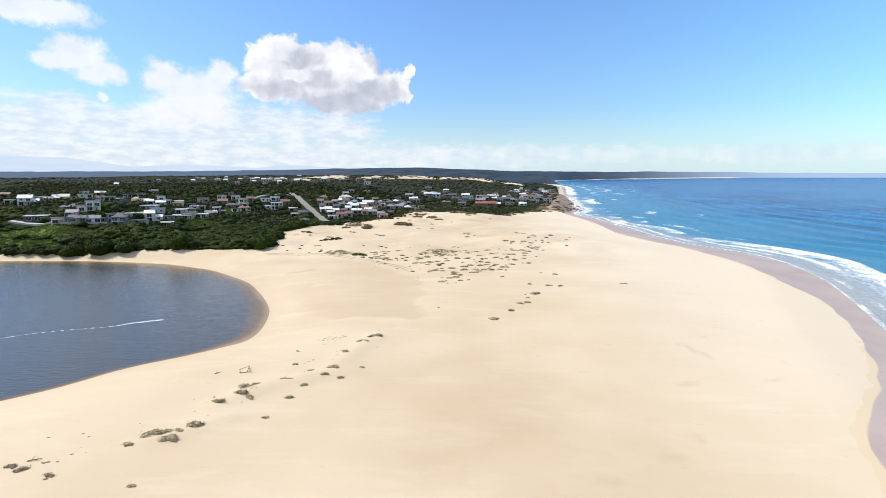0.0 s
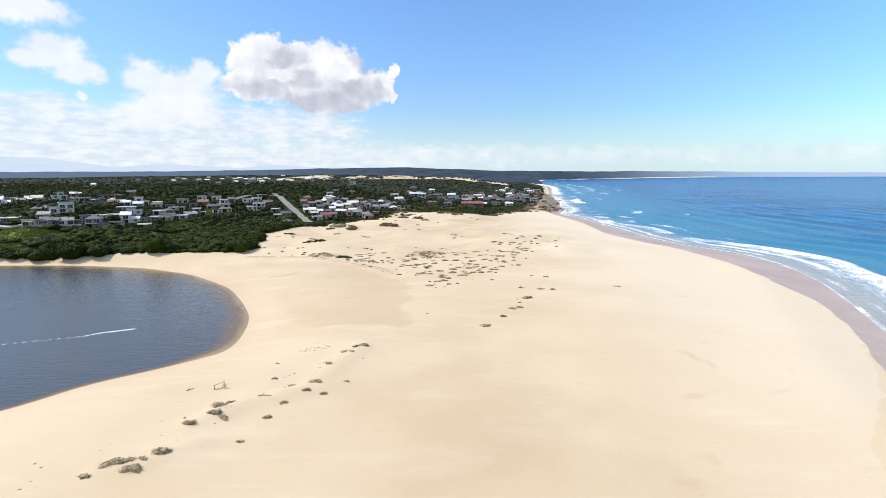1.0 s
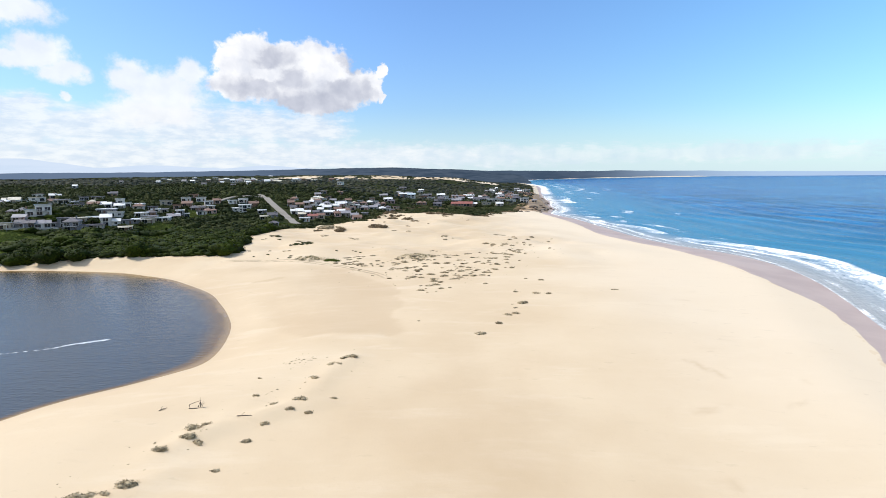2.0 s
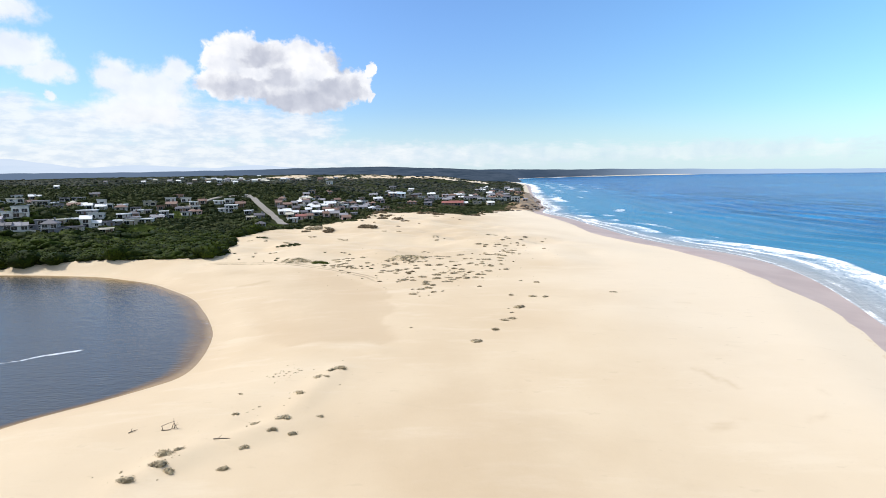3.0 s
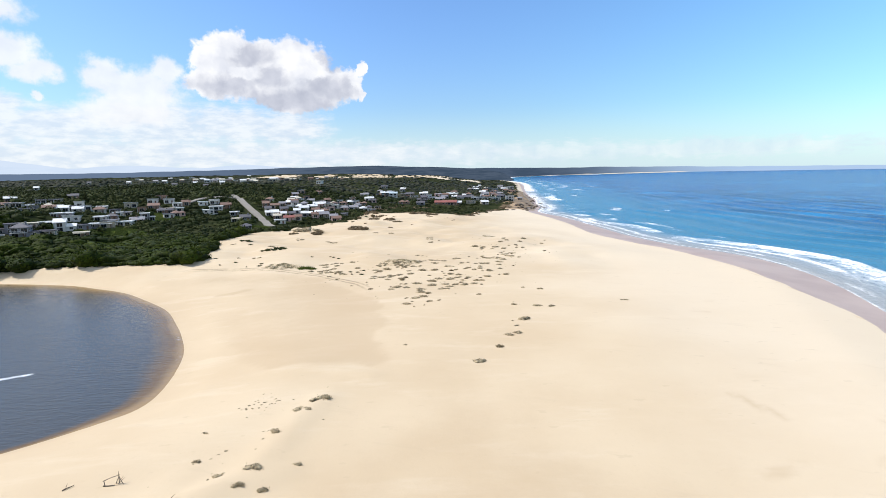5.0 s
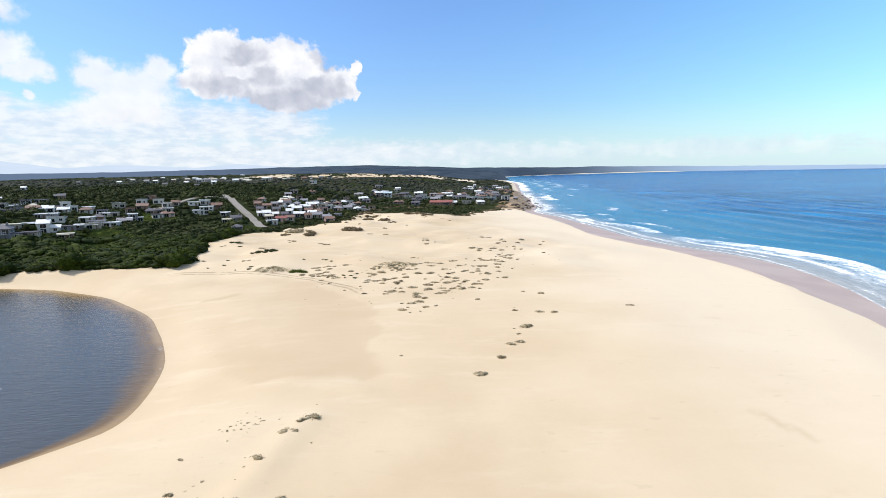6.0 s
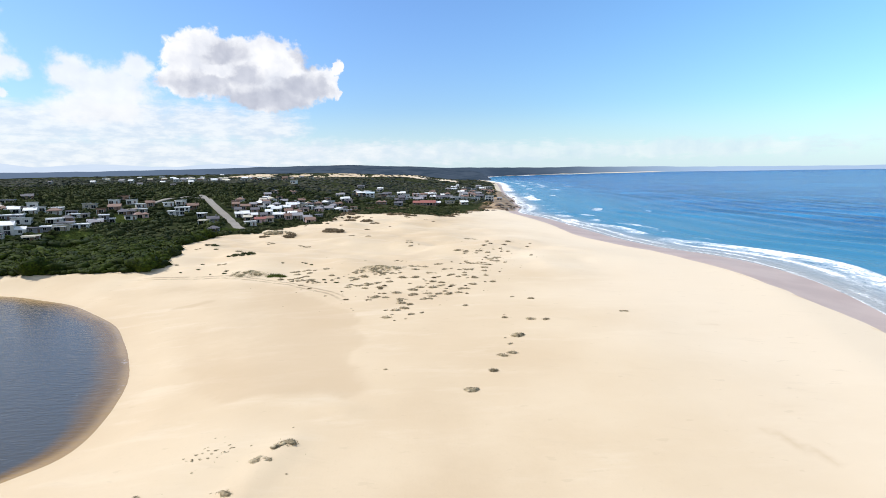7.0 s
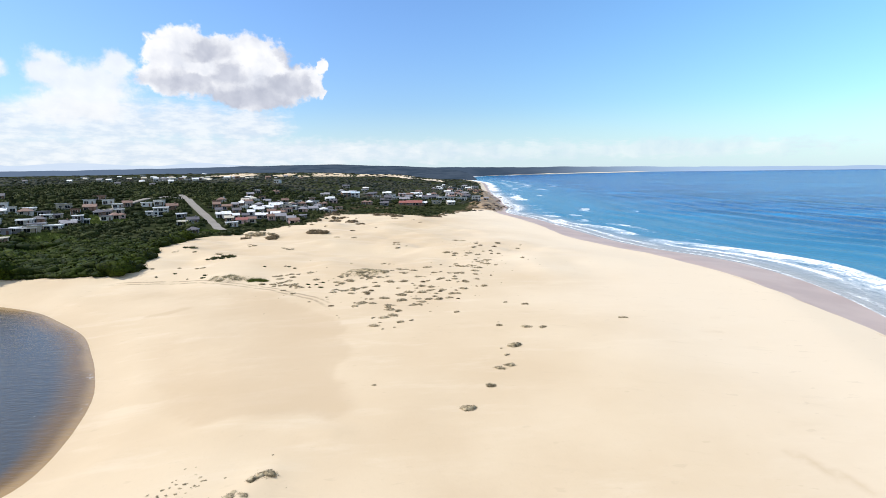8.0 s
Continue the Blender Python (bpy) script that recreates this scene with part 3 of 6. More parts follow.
def surf(x, y):
    """Where the sea breaks: foam, and the lift of the waves."""
    w, s = -shore(x, y), y
    n1, n2, n3 = waves(s, w * 0.2, 55, 11), waves(s, w * 0.3, 24, 12), waves(s, w, 120, 13)
    def crest(at, width, wobble, sharp=0.35):
        c = w - at - wobble * n1 - 0.35 * wobble * n2
        return np.where(c < 0, np.exp(-(c / width) ** 2), np.exp(-(c / (width * sharp)) ** 2))
    near, mid, rocks, far = 1 - ramp(s, 330, 375), ramp(s, 335, 370) * (1 - ramp(s, 560, 620)), ramp(s, 560, 640) * (1 - ramp(s, 1080, 1250)), ramp(s, 1150, 1350)
    f = (0.85 + 0.2 * n2) * crest(1.0, 1.2, 2.5, 0.8) * (1 - far)
    f = f + near * (1.15 * crest(29, 12, 6, 0.22) * (0.9 + 0.3 * n2) + 0.85 * crest(15, 3, 4, 0.6) * ramp(n1, -0.7, 0.3) + 0.7 * crest(7, 1.0, 4, 1) * ramp(n2 + n3, -0.5, 0.3) + 0.12 * crest(15, 9, 3, 1))
    f = f + mid * (0.85 * crest(20, 9, 8) * ramp(n2, -0.5, 0.3) + 0.8 * crest(40, 8, 9) * ramp(n2, -0.2, 0.5) + 0.7 * crest(9, 4, 3))
    f = f + rocks * (0.75 * crest(8, 9, 6, 0.8) + 0.5 * crest(28, 12, 9, 0.6) * ramp(n2, -0.4, 0.4) + 0.85 * crest(40, 11, 12) * ramp(n2 + n3, -0.4, 0.3) + 0.8 * crest(75, 9, 14) * ramp(n2 + n1, 0.1, 0.6))
    f = f + far * (1.1 * crest(10, 14 + 16 * ramp(s, 2300, 3300), 6, 1) + 0.75 * crest(60, 14, 20) * ramp(n2 + n1, -0.6, 0.2) * (1 - ramp(s, 2600, 3200)) + 0.7 * crest(190, 16, 30) * ramp(n2 + n3, 0.45, 0.9) * (1 - ramp(s, 2200, 2600)) + 0.75 * crest(120, 15, 24) * ramp(n3, -0.2, 0.3) * (1 - ramp(s, 2600, 3200)))
    f = f + 0.55 * crest(110, 3, 30) * ramp(n2 + n1, 0.95, 1.15) * (1 - far)
    lift = near * (0.75 * crest(29, 9, 5) + 0.35 * crest(13, 4, 3)) + mid * (0.5 * crest(20, 8, 8) + 0.5 * crest(40, 7, 9)) + rocks * 0.6 * crest(45, 12, 14)
    swell = 0.5 * np.sin((w + 9 * n3 + 4 * n1) * 2 * np.pi / 31) * ramp(w, 20, 70) * (1 - ramp(w, 250, 700))
    return w, f, (lift + swell) * ramp(w, 2, 10)


def sea_marks(x, y):
    w, f, _ = surf(x, y)
    return {"offing": np.stack([w, y, 0 * y], 1), "foam": f}


sea = tagged(sheet("water", spread(60, 330, 1.6, 20, 4700, 1.06), spread(60, 640, 1.6, -1500, 4700, 1.05), lambda x, y: surf(x, y)[2] + bend(x, y) + 0.02, SEA,
                   keep=lambda x, y: shore(x, y) < 14, marks=sea_marks), "blue open sea with white breaking waves", "sea", kind="structure")


def lagoon_marks(x, y):
    d = line_distance(x, y, LAGOON)
    streak = line_distance(x, y, smooth_line([(-81.5, 151), (-88, 147), (-91, 143.7), (-97, 141), (-107, 136.3), (-112, 131)]))
    drift = np.minimum(line_distance(x, y, smooth_line([(-56, 138.4), (-58.6, 134.2), (-66, 129)])), line_distance(x, y, smooth_line([(-54, 162), (-59.9, 159), (-62, 153)])))
    return {"depth": d / 15 * (1 + 2.6 * ramp(-x, 51, 63) * (1 - ramp(y, 128, 150))), "foam": 0.8 * np.exp(-(streak / (0.35 + 0.6 * ramp(x, -94, -84))) ** 2) * (0.75 + 0.25 * ramp(x, -128, -95)) + 0.42 * np.exp(-(drift / 0.5) ** 2) * ramp(waves(x, y, 6, 52), -0.5, 0.5)
            + 0.4 * np.exp(-((d - 0.9) / 1.1) ** 2) * ramp(y, 140, 160) * (1 - ramp(y, 205, 240)) * ramp(waves(x, y, 2.6, 53), -0.5, 0.6)}


lagoon = tagged(sheet("water", spread(-170, -46, 0.9, -480, -40, 1.08), spread(85, 262, 0.9, 0, 263, 1.08), lambda x, y: 0 * x - 0.14, LAKE,
                      keep=lambda x, y: inside(x, y, LAGOON) | (line_distance(x, y, LAGOON) < 3), marks=lagoon_marks),
                "still grey-blue lagoon with brown shallow edges", "lagoon", kind="structure")


# ---- materials of the things ----
def leaf_material(name, dark, light, tip, scale=0.07, patch=0.02, bush=0.45, gap=0.4):
    """Foliage: tone by stand, by bush and by leaf, with the shade of deep gaps painted as dark mottling."""
    m, n = material(name)
    p = spot(n)
    own = n.add("ShaderNodeNewGeometry").outputs["Random Per Island"]
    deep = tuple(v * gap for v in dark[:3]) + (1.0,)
    c = n.mix(n.step(n.noise(p, scale, 5, 0.6), 0.40, 0.62), dark, light)
    c = n.mix(n.math("MULTIPLY", n.step(n.noise(p, bush, 3, 0.55), 0.5, 0.68), 0.6), c, tip)
    c = n.mix(n.math("MULTIPLY", own, 0.3), c, tip)
    c = n.mix(n.math("MULTIPLY", n.step(n.noise(p, patch, 4, 0.6), 0.52, 0.62), 0.5), c, dark)
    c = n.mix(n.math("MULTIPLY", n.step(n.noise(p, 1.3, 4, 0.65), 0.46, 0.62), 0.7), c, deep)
    finish(n, c, 0.75, Specular_IOR_Level=0.08)
    return m


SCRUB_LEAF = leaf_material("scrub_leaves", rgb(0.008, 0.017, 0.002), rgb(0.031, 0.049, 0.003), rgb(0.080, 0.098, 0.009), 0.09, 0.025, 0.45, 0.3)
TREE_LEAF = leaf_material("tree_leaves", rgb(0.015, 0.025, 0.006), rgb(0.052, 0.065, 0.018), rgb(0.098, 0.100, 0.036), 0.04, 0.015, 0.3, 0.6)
# far woods: distance haze put in as a greyer, bluer leaf colour
HAZED_FAR_LEAF = leaf_material("hazed_far_leaves", rgb(0.018, 0.027, 0.017), rgb(0.055, 0.058, 0.036), rgb(0.10, 0.088, 0.062), 0.008, 0.004, 0.12, 0.65)
DUNE_LEAF = leaf_material("dune_leaves", rgb(0.26, 0.205, 0.12), rgb(0.46, 0.375, 0.24), rgb(0.62, 0.52, 0.365), 0.5, 0.1, 2.2, 0.3)
DRY_LEAF = leaf_material("dry_leaves", rgb(0.12, 0.085, 0.048), rgb(0.23, 0.17, 0.10), rgb(0.30, 0.235, 0.15), 0.2, 0.1, 1.2)
DARK_LEAF = leaf_material("creeper_leaves", rgb(0.035, 0.045, 0.016), rgb(0.075, 0.085, 0.032), rgb(0.14, 0.125, 0.06), 0.25, 0.1, 1.2)
GRASS_LEAF = leaf_material("grass_blades", rgb(0.11, 0.145, 0.03), rgb(0.17, 0.205, 0.05), rgb(0.23, 0.24, 0.085), 0.15, 0.1, 1.0)
PALE_GRASS = leaf_material("pale_grass_blades", rgb(0.36, 0.315, 0.185), rgb(0.45, 0.39, 0.245), rgb(0.52, 0.45, 0.30), 0.2, 0.1, 1.0)


def plain(name, colour, rough=0.7, grime=0.25, scale=0.6, metal=0.0):
    """A painted or rendered surface with weathering at two scales and a little change from thing to thing."""
    m, n = material(name)
    p = spot(n)
    own = n.add("ShaderNodeObjectInfo").outputs["Random"]
    worn = tuple(v * 0.72 for v in colour[:3]) + (1.0,)
    c = n.mix(n.math("MULTIPLY", n.step(n.noise(p, scale, 5, 0.6), 0.42, 0.72), grime * 2), colour, worn)
    c = n.mix(n.math("MULTIPLY", own, 0.35), c, tuple(v * 0.8 for v in colour[:3]) + (1.0,))
    finish(n, c, rough, n.noise(p, 6.0, 4), 0.15, 0.02, metal)
    return m


def roofing(name, colour, pitch=0.25, rough=0.6, metal=0.0):
    """Sheets or tiles: fine ribs down the slope, weathered."""
    m, n = material(name)
    p = spot(n)
    ribs = n.add("ShaderNodeTexWave", {"Vector": p, "Scale": 1 / pitch * 0.16, "Distortion": 0.4}, bands_direction="X").outputs[1]
    own = n.add("ShaderNodeObjectInfo").outputs["Random"]
    c = n.mix(n.math("MULTIPLY", n.step(n.noise(p, 0.4, 6, 0.65), 0.45, 0.7), 0.6), colour, tuple(v * 0.62 for v in colour[:3]) + (1.0,))
    c = n.mix(n.math("MULTIPLY", own, 0.4), c, tuple(v * 0.75 for v in colour[:3]) + (1.0,))
    finish(n, c, rough, ribs, 0.4, 0.05, metal)
    return m


WALLS = {"w": plain("white_render", rgb(0.60, 0.585, 0.55), 0.7, 0.4), "c": plain("cream_render", rgb(0.42, 0.37, 0.29), 0.7, 0.4), "g": plain("grey_render", rgb(0.20, 0.20, 0.22), 0.7, 0.4),
         "p": plain("pink_render", rgb(0.55, 0.36, 0.32)), "b": plain("brown_brick", rgb(0.27, 0.17, 0.12), 0.85, 0.4, 2.0), "d": plain("dark_timber", rgb(0.08, 0.075, 0.085))}
ROOFS = {"w": roofing("white_sheet_roof", rgb(0.78, 0.78, 0.77)), "c": roofing("cream_sheet_roof", rgb(0.60, 0.55, 0.44)), "g": roofing("grey_sheet_roof", rgb(0.27, 0.26, 0.28)),
         "d": roofing("dark_slate_roof", rgb(0.105, 0.10, 0.115)), "t": roofing("brown_tile_roof", rgb(0.22, 0.13, 0.095), 0.4), "r": roofing("red_sheet_roof", rgb(0.30, 0.10, 0.08)),
         "b": roofing("pale_blue_roof", rgb(0.50, 0.60, 0.66))}
WALL_WORDS = {"w": "white rendered", "c": "cream rendered", "g": "grey rendered", "p": "pink rendered", "b": "brown brick", "d": "dark timber"}
ROOF_WORDS = {"w": "white sheet", "c": "cream sheet", "g": "grey sheet", "d": "dark slate", "t": "brown tiled", "r": "red sheet", "b": "pale blue sheet"}
KIND_WORDS = {"f": "flat", "m": "shallow pitched", "g": "gabled", "h": "hipped"}
FRAME_PAINT, DOOR_PAINT, CONCRETE = plain("white_frame_paint", rgb(0.7, 0.7, 0.68)), plain("brown_door_paint", rgb(0.13, 0.075, 0.05)), plain("pale_concrete", rgb(0.42, 0.41, 0.38))
WOOD, ROCK = plain("grey_driftwood", rgb(0.13, 0.10, 0.075), 0.9, 0.5, 3.0), plain("brown_shore_rock", rgb(0.13, 0.095, 0.07), 0.85, 0.5, 0.3)
ROAD = plain("worn_grey_asphalt", rgb(0.25, 0.225, 0.195), 0.9, 0.3, 0.15)


def glass_material():
    m, n = material("window_glass")
    finish(n, rgb(0.012, 0.015, 0.018), 0.1, Specular_IOR_Level=0.4)
    return m


GLASS = glass_material()


# ---- building blocks ----
def mesh_of(name, verts, faces, mat, smooth=False):
    me = bpy.data.meshes.new(name)
    me.from_pydata([tuple(map(float, v)) for v in verts], [], [tuple(f) for f in faces])
    me.materials.append(mat)
    if smooth:
        me.polygons.foreach_set("use_smooth", np.ones(len(me.polygons), bool))
    me.update()
    return me


def put(name, me, parent=None, m=None, label=""):
    ob = new(name, me)
    if parent:
        ob.parent = parent
    if m is not None:
        ob.matrix_basis = m
    if label:
        ob["label"] = label
    return ob


BOX = [(0, 3, 2, 1), (4, 5, 6, 7), (0, 1, 5, 4), (1, 2, 6, 5), (2, 3, 7, 6), (3, 0, 4, 7)]


def boxes(name, list_of, mat):
    """One mesh of upright boxes (x0, y0, z0, x1, y1, z1) with small chamfers left to the eye."""
    v, f = [], []
    for x0, y0, z0, x1, y1, z1 in list_of:
        k = len(v)
        v += [(x0, y0, z0), (x1, y0, z0), (x1, y1, z0), (x0, y1, z0), (x0, y0, z1), (x1, y0, z1), (x1, y1, z1), (x0, y1, z1)]
        f += [tuple(k + i for i in q) for q in BOX]
    return mesh_of(name, v, f, mat)


def ball(level=1):
    bm = bmesh.new()
    bmesh.ops.create_icosphere(bm, subdivisions=level, radius=1.0)
    v = np.array([p.co[:] for p in bm.verts])
    f = np.array([[p.index for p in q.verts] for q in bm.faces])
    bm.free()
    return v, f


def lump(rng, level, rough=0.3, squash=0.7):
    """An uneven rounded mass standing on the ground."""
    v, f = ball(level)
    o = rng.uniform(0, 50, 3)
    d = np.array([1 + rough * 2 * noise.noise(Vector(p * 1.7 + o)) + rough * noise.noise(Vector(p * 4.1 + o)) for p in v])
    v = v * d[:, None]
    v[:, 2] = v[:, 2] * squash + squash * 0.55
    return v, f


def leaves(rng, count, size, squash=0.7, inner=0.8, ragged=0.35):
    """Leaf sprays over a rounded mass: small bent blades set every way, uneven at the rim."""
    way = rng.normal(size=(count, 3))
    way /= np.linalg.norm(way, axis=1)[:, None]
    way[:, 2] = np.abs(way[:, 2]) - 0.25 * rng.random(count)
    o = rng.uniform(0, 50, 3)
    bulge = np.array([1 + ragged * 1.6 * noise.noise(Vector(p * 2.1 + o)) for p in way])
    c = way * (bulge * (inner + (1.08 - inner) * rng.random(count)))[:, None]
    c[:, 2] = c[:, 2] * squash + squash * 0.5
    side = np.cross(way, rng.normal(size=(count, 3)))
    side /= np.linalg.norm(side, axis=1)[:, None] + 1e-6
    up = np.cross(side, way) + way * rng.uniform(0.1, 0.9, count)[:, None] + np.array((0, 0, 0.25))
    s = (size * rng.uniform(0.6, 1.4, count))[:, None]
    v = np.stack([c - side * s * 0.5, c + side * s * 0.5, c + side * s * 0.32 + up * s, c - side * s * 0.32 + up * s], 1).reshape(-1, 3)
    k = np.arange(count)[:, None] * 4
    f = np.vstack([k + (0, 1, 2), k + (0, 2, 3)])
    return v, f


def stick(a, b, r0, r1, sides=6, bow=0.0):
    """A tapering, slightly bowed branch from a to b."""
    a, b = Vector(a), Vector(b)
    way = (b - a).normalized()
    side = way.orthogonal().normalized()
    up = way.cross(side)
    v, f = [], []
    for k in range(5):
        t = k / 4
        c = a.lerp(b, t) + Vector((0, 0, bow * math.sin(math.pi * t))) + side * 0.03 * math.sin(5 * t + r0 * 90)
        r = r0 + (r1 - r0) * t
        v += [tuple(c + side * r * math.cos(q) + up * r * math.sin(q)) for q in np.arange(sides) * 2 * math.pi / sides]
    for k in range(4):
        f += [(k * sides + i, k * sides + (i + 1) % sides, (k + 1) * sides + (i + 1) % sides, (k + 1) * sides + i) for i in range(sides)]
    return v, f + [tuple(range(sides))[::-1], tuple(range(4 * sides, 5 * sides))]


def joined(*meshes):
    v, f, k = [], [], 0
    for a, b in meshes:
        v.append(a)
        f.append(np.asarray(b) + k)
        k += len(a)
    return np.vstack(v), np.vstack(f)


def triangles(name, v, f, mat, smooth=False):
    me = bpy.data.meshes.new(name)
    me.vertices.add(len(v))
    me.vertices.foreach_set("co", np.ascontiguousarray(v, np.float32).ravel())
    me.loops.add(f.size)
    me.loops.foreach_set("vertex_index", np.ascontiguousarray(f, np.int32).ravel())
    me.polygons.add(len(f))
    me.polygons.foreach_set("loop_start", np.arange(0, f.size, 3, dtype=np.int32))
    me.update(calc_edges=True)
    if smooth:
        me.polygons.foreach_set("use_smooth", np.ones(len(f), bool))
    me.materials.append(mat)
    return me


def scattered(forms, places, rng):
    """Many copies of a few forms as one mesh: places are rows of x, y, z, radius, height."""
    v, f, k = [], [], 0
    for x, y, z, r, h in places:
        a, b = forms[rng.integers(len(forms))]
        t = rng.uniform(0, 2 * np.pi)
        c, s = np.cos(t), np.sin(t)
        v.append(np.stack([(a[:, 0] * c - a[:, 1] * s) * r + x, (a[:, 0] * s + a[:, 1] * c) * r + y, a[:, 2] * h + z], 1))
        f.append(b + k)
        k += len(a)
    return np.vstack(v), np.vstack(f)


GRID = (np.arange(-520, 260, 2.0), np.arange(40, 1320, 2.0))
GRID_Z = height(*[a.ravel() for a in np.meshgrid(*GRID)]).reshape(len(GRID[1]), len(GRID[0]))
GRID_G = greenness(*[a.ravel() for a in np.meshgrid(*GRID)]).reshape(GRID_Z.shape)


def lookup(table, x, y):
    i, j = (x - GRID[0][0]) / 2, (y - GRID[1][0]) / 2
    a, b = int(i), int(j)
    i, j = i - a, j - b
    return float((table[b, a] * (1 - i) + table[b, a + 1] * i) * (1 - j) + (table[b + 1, a] * (1 - i) + table[b + 1, a + 1] * i) * j)


def rise(x, y):
    """The height of the ground at one place."""
    if GRID[0][0] <= x < GRID[0][-2] and GRID[1][0] <= y < GRID[1][-2]:
        return lookup(GRID_Z, x, y)
    return float(height(np.array([x]), np.array([y]))[0])


# ---- the houses ----
def window_mesh(w, h):
    t = 0.09
    frame_me = boxes("window", [(-w / 2 - t, -0.07, -t, w / 2 + t, 0.03, 0.0), (-w / 2 - t, -0.05, h, w / 2 + t, 0.03, h + t), (-w / 2 - t, -0.05, 0, -w / 2, 0.03, h),
                                (w / 2, -0.05, 0, w / 2 + t, 0.03, h), (-0.03, -0.04, 0, 0.03, 0.03, h)], FRAME_PAINT)
    return frame_me, boxes("pane", [(-w / 2, -0.025, 0, w / 2, 0.02, h)], GLASS)


WINDOWS = {"s": window_mesh(1.5, 1.3), "l": window_mesh(2.6, 2.0)}
DOOR = boxes("door", [(-0.5, -0.06, 0, 0.5, 0.02, 2.05)], DOOR_PAINT)
used_ground = []


def roof_mesh(kind, w, d, h, mat, rng):
    """A roof with thickness and eaves over walls w by d and h high; also the height of the ridge over the walls."""
    o, t = 0.45, 0.18
    x, y = w / 2 + o, d / 2 + o
    if kind == "f":
        p = 0.35
        return boxes("roof", [(-x, -y, h, x, y, h + 0.22), (-x, -y, h + 0.22, x, -y + 0.2, h + p), (-x, y - 0.2, h + 0.22, x, y, h + p), (-x, -y + 0.2, h + 0.22, -x + 0.2, y - 0.2, h + p), (x - 0.2, -y + 0.2, h + 0.22, x, y - 0.2, h + p)], mat), 0.0
    if kind == "m":
        a, b = h + 0.1, h + 0.1 + 0.14 * d
        v = [(-x, -y, b), (x, -y, b), (x, y, a), (-x, y, a), (-x, -y, b + t), (x, -y, b + t), (x, y, a + t), (-x, y, a + t)]
        return mesh_of("roof", v, BOX, mat), 0.14 * d
    r = 0.22 * (min(w, d) if kind == "h" else d) + 0.3
    k = max(w / 2 - d / 2, 0.3) if kind == "h" else x
    v = []
    for lift in (0, t):
        v += [(-x, -y, h - 0.1 + lift), (x, -y, h - 0.1 + lift), (x, y, h - 0.1 + lift), (-x, y, h - 0.1 + lift), (-k, 0, h + r + lift), (k, 0, h + r + lift)]
    f = [(6, 7, 11, 10), (8, 9, 10, 11), (7, 8, 11), (9, 6, 10), (0, 4, 5, 1), (2, 5, 4, 3), (1, 5, 2), (3, 4, 0), (0, 1, 7, 6), (1, 2, 8, 7), (2, 3, 9, 8), (3, 0, 6, 9)]
    if kind == "g":
        f = [q for q in f if len(q) == 4] + [(1, 5, 11, 7), (5, 2, 8, 11), (3, 4, 10, 9), (4, 0, 6, 10)]
        f = [q for q in f if q not in ((1, 2, 8, 7), (3, 0, 6, 9))]
    return mesh_of("roof", v, f, mat), r


def volume(ob, cx, cy, w, d, floors, kind, wall, top, rng, glazing):
    """One block of a house: its walls, roof, windows and door."""
    h = 2.45 * floors + 0.2
    at = Matrix.Translation((cx, cy, 0))
    roof_me, ridge = roof_mesh(kind, w, d, h, ROOFS[top], rng)
    put("roof", roof_me, ob, at)
    X, Y = w / 2, d / 2
    if kind == "g":
        v = [(-X, -Y, -2.5), (X, -Y, -2.5), (X, Y, -2.5), (-X, Y, -2.5), (-X, -Y, h), (X, -Y, h), (X, Y, h), (-X, Y, h), (-X, 0, h + ridge - 0.15), (X, 0, h + ridge - 0.15)]
        f = [(0, 1, 5, 4), (2, 3, 7, 6), (1, 2, 6, 9, 5), (3, 0, 4, 8, 7), (4, 5, 9, 8), (6, 7, 8, 9), (0, 3, 2, 1)]
        put("wall", mesh_of("wall", v, f, WALLS[wall]), ob, at)
    elif kind == "m":
        v = [(-X, -Y, -2.5), (X, -Y, -2.5), (X, Y, -2.5), (-X, Y, -2.5), (-X, -Y, h + ridge), (X, -Y, h + ridge), (X, Y, h + 0.1), (-X, Y, h + 0.1)]
        put("wall", mesh_of("wall", v, BOX, WALLS[wall]), ob, at)
    else:
        put("wall", boxes("wall", [(-X, -Y, -2.5, X, Y, h)], WALLS[wall]), ob, at)

    def opening(size, m):
        a, b = WINDOWS[size]
        put("pane", b, put("window", a, ob, at @ m))
    count = max(1, int(w / 2.9))
    for k in range(floors):
        for i in range(count):
            px = -X + w * (i + 0.5) / count
            if k == 0 and i == count - 1 and count > 1:
                put("door", DOOR, ob, at @ pose(px, -Y, 0.02))
            elif rng.random() < glazing:
                opening("l", pose(px, -Y, 2.45 * k + 0.3))
            else:
                opening("s", pose(px, -Y, 2.45 * k + 0.95))
        for i in range(2):
            opening("s", pose(X, -Y + d * (i + 0.5) / 2, 2.45 * k + 0.95, 0, 0, 90))
    return h, ridge


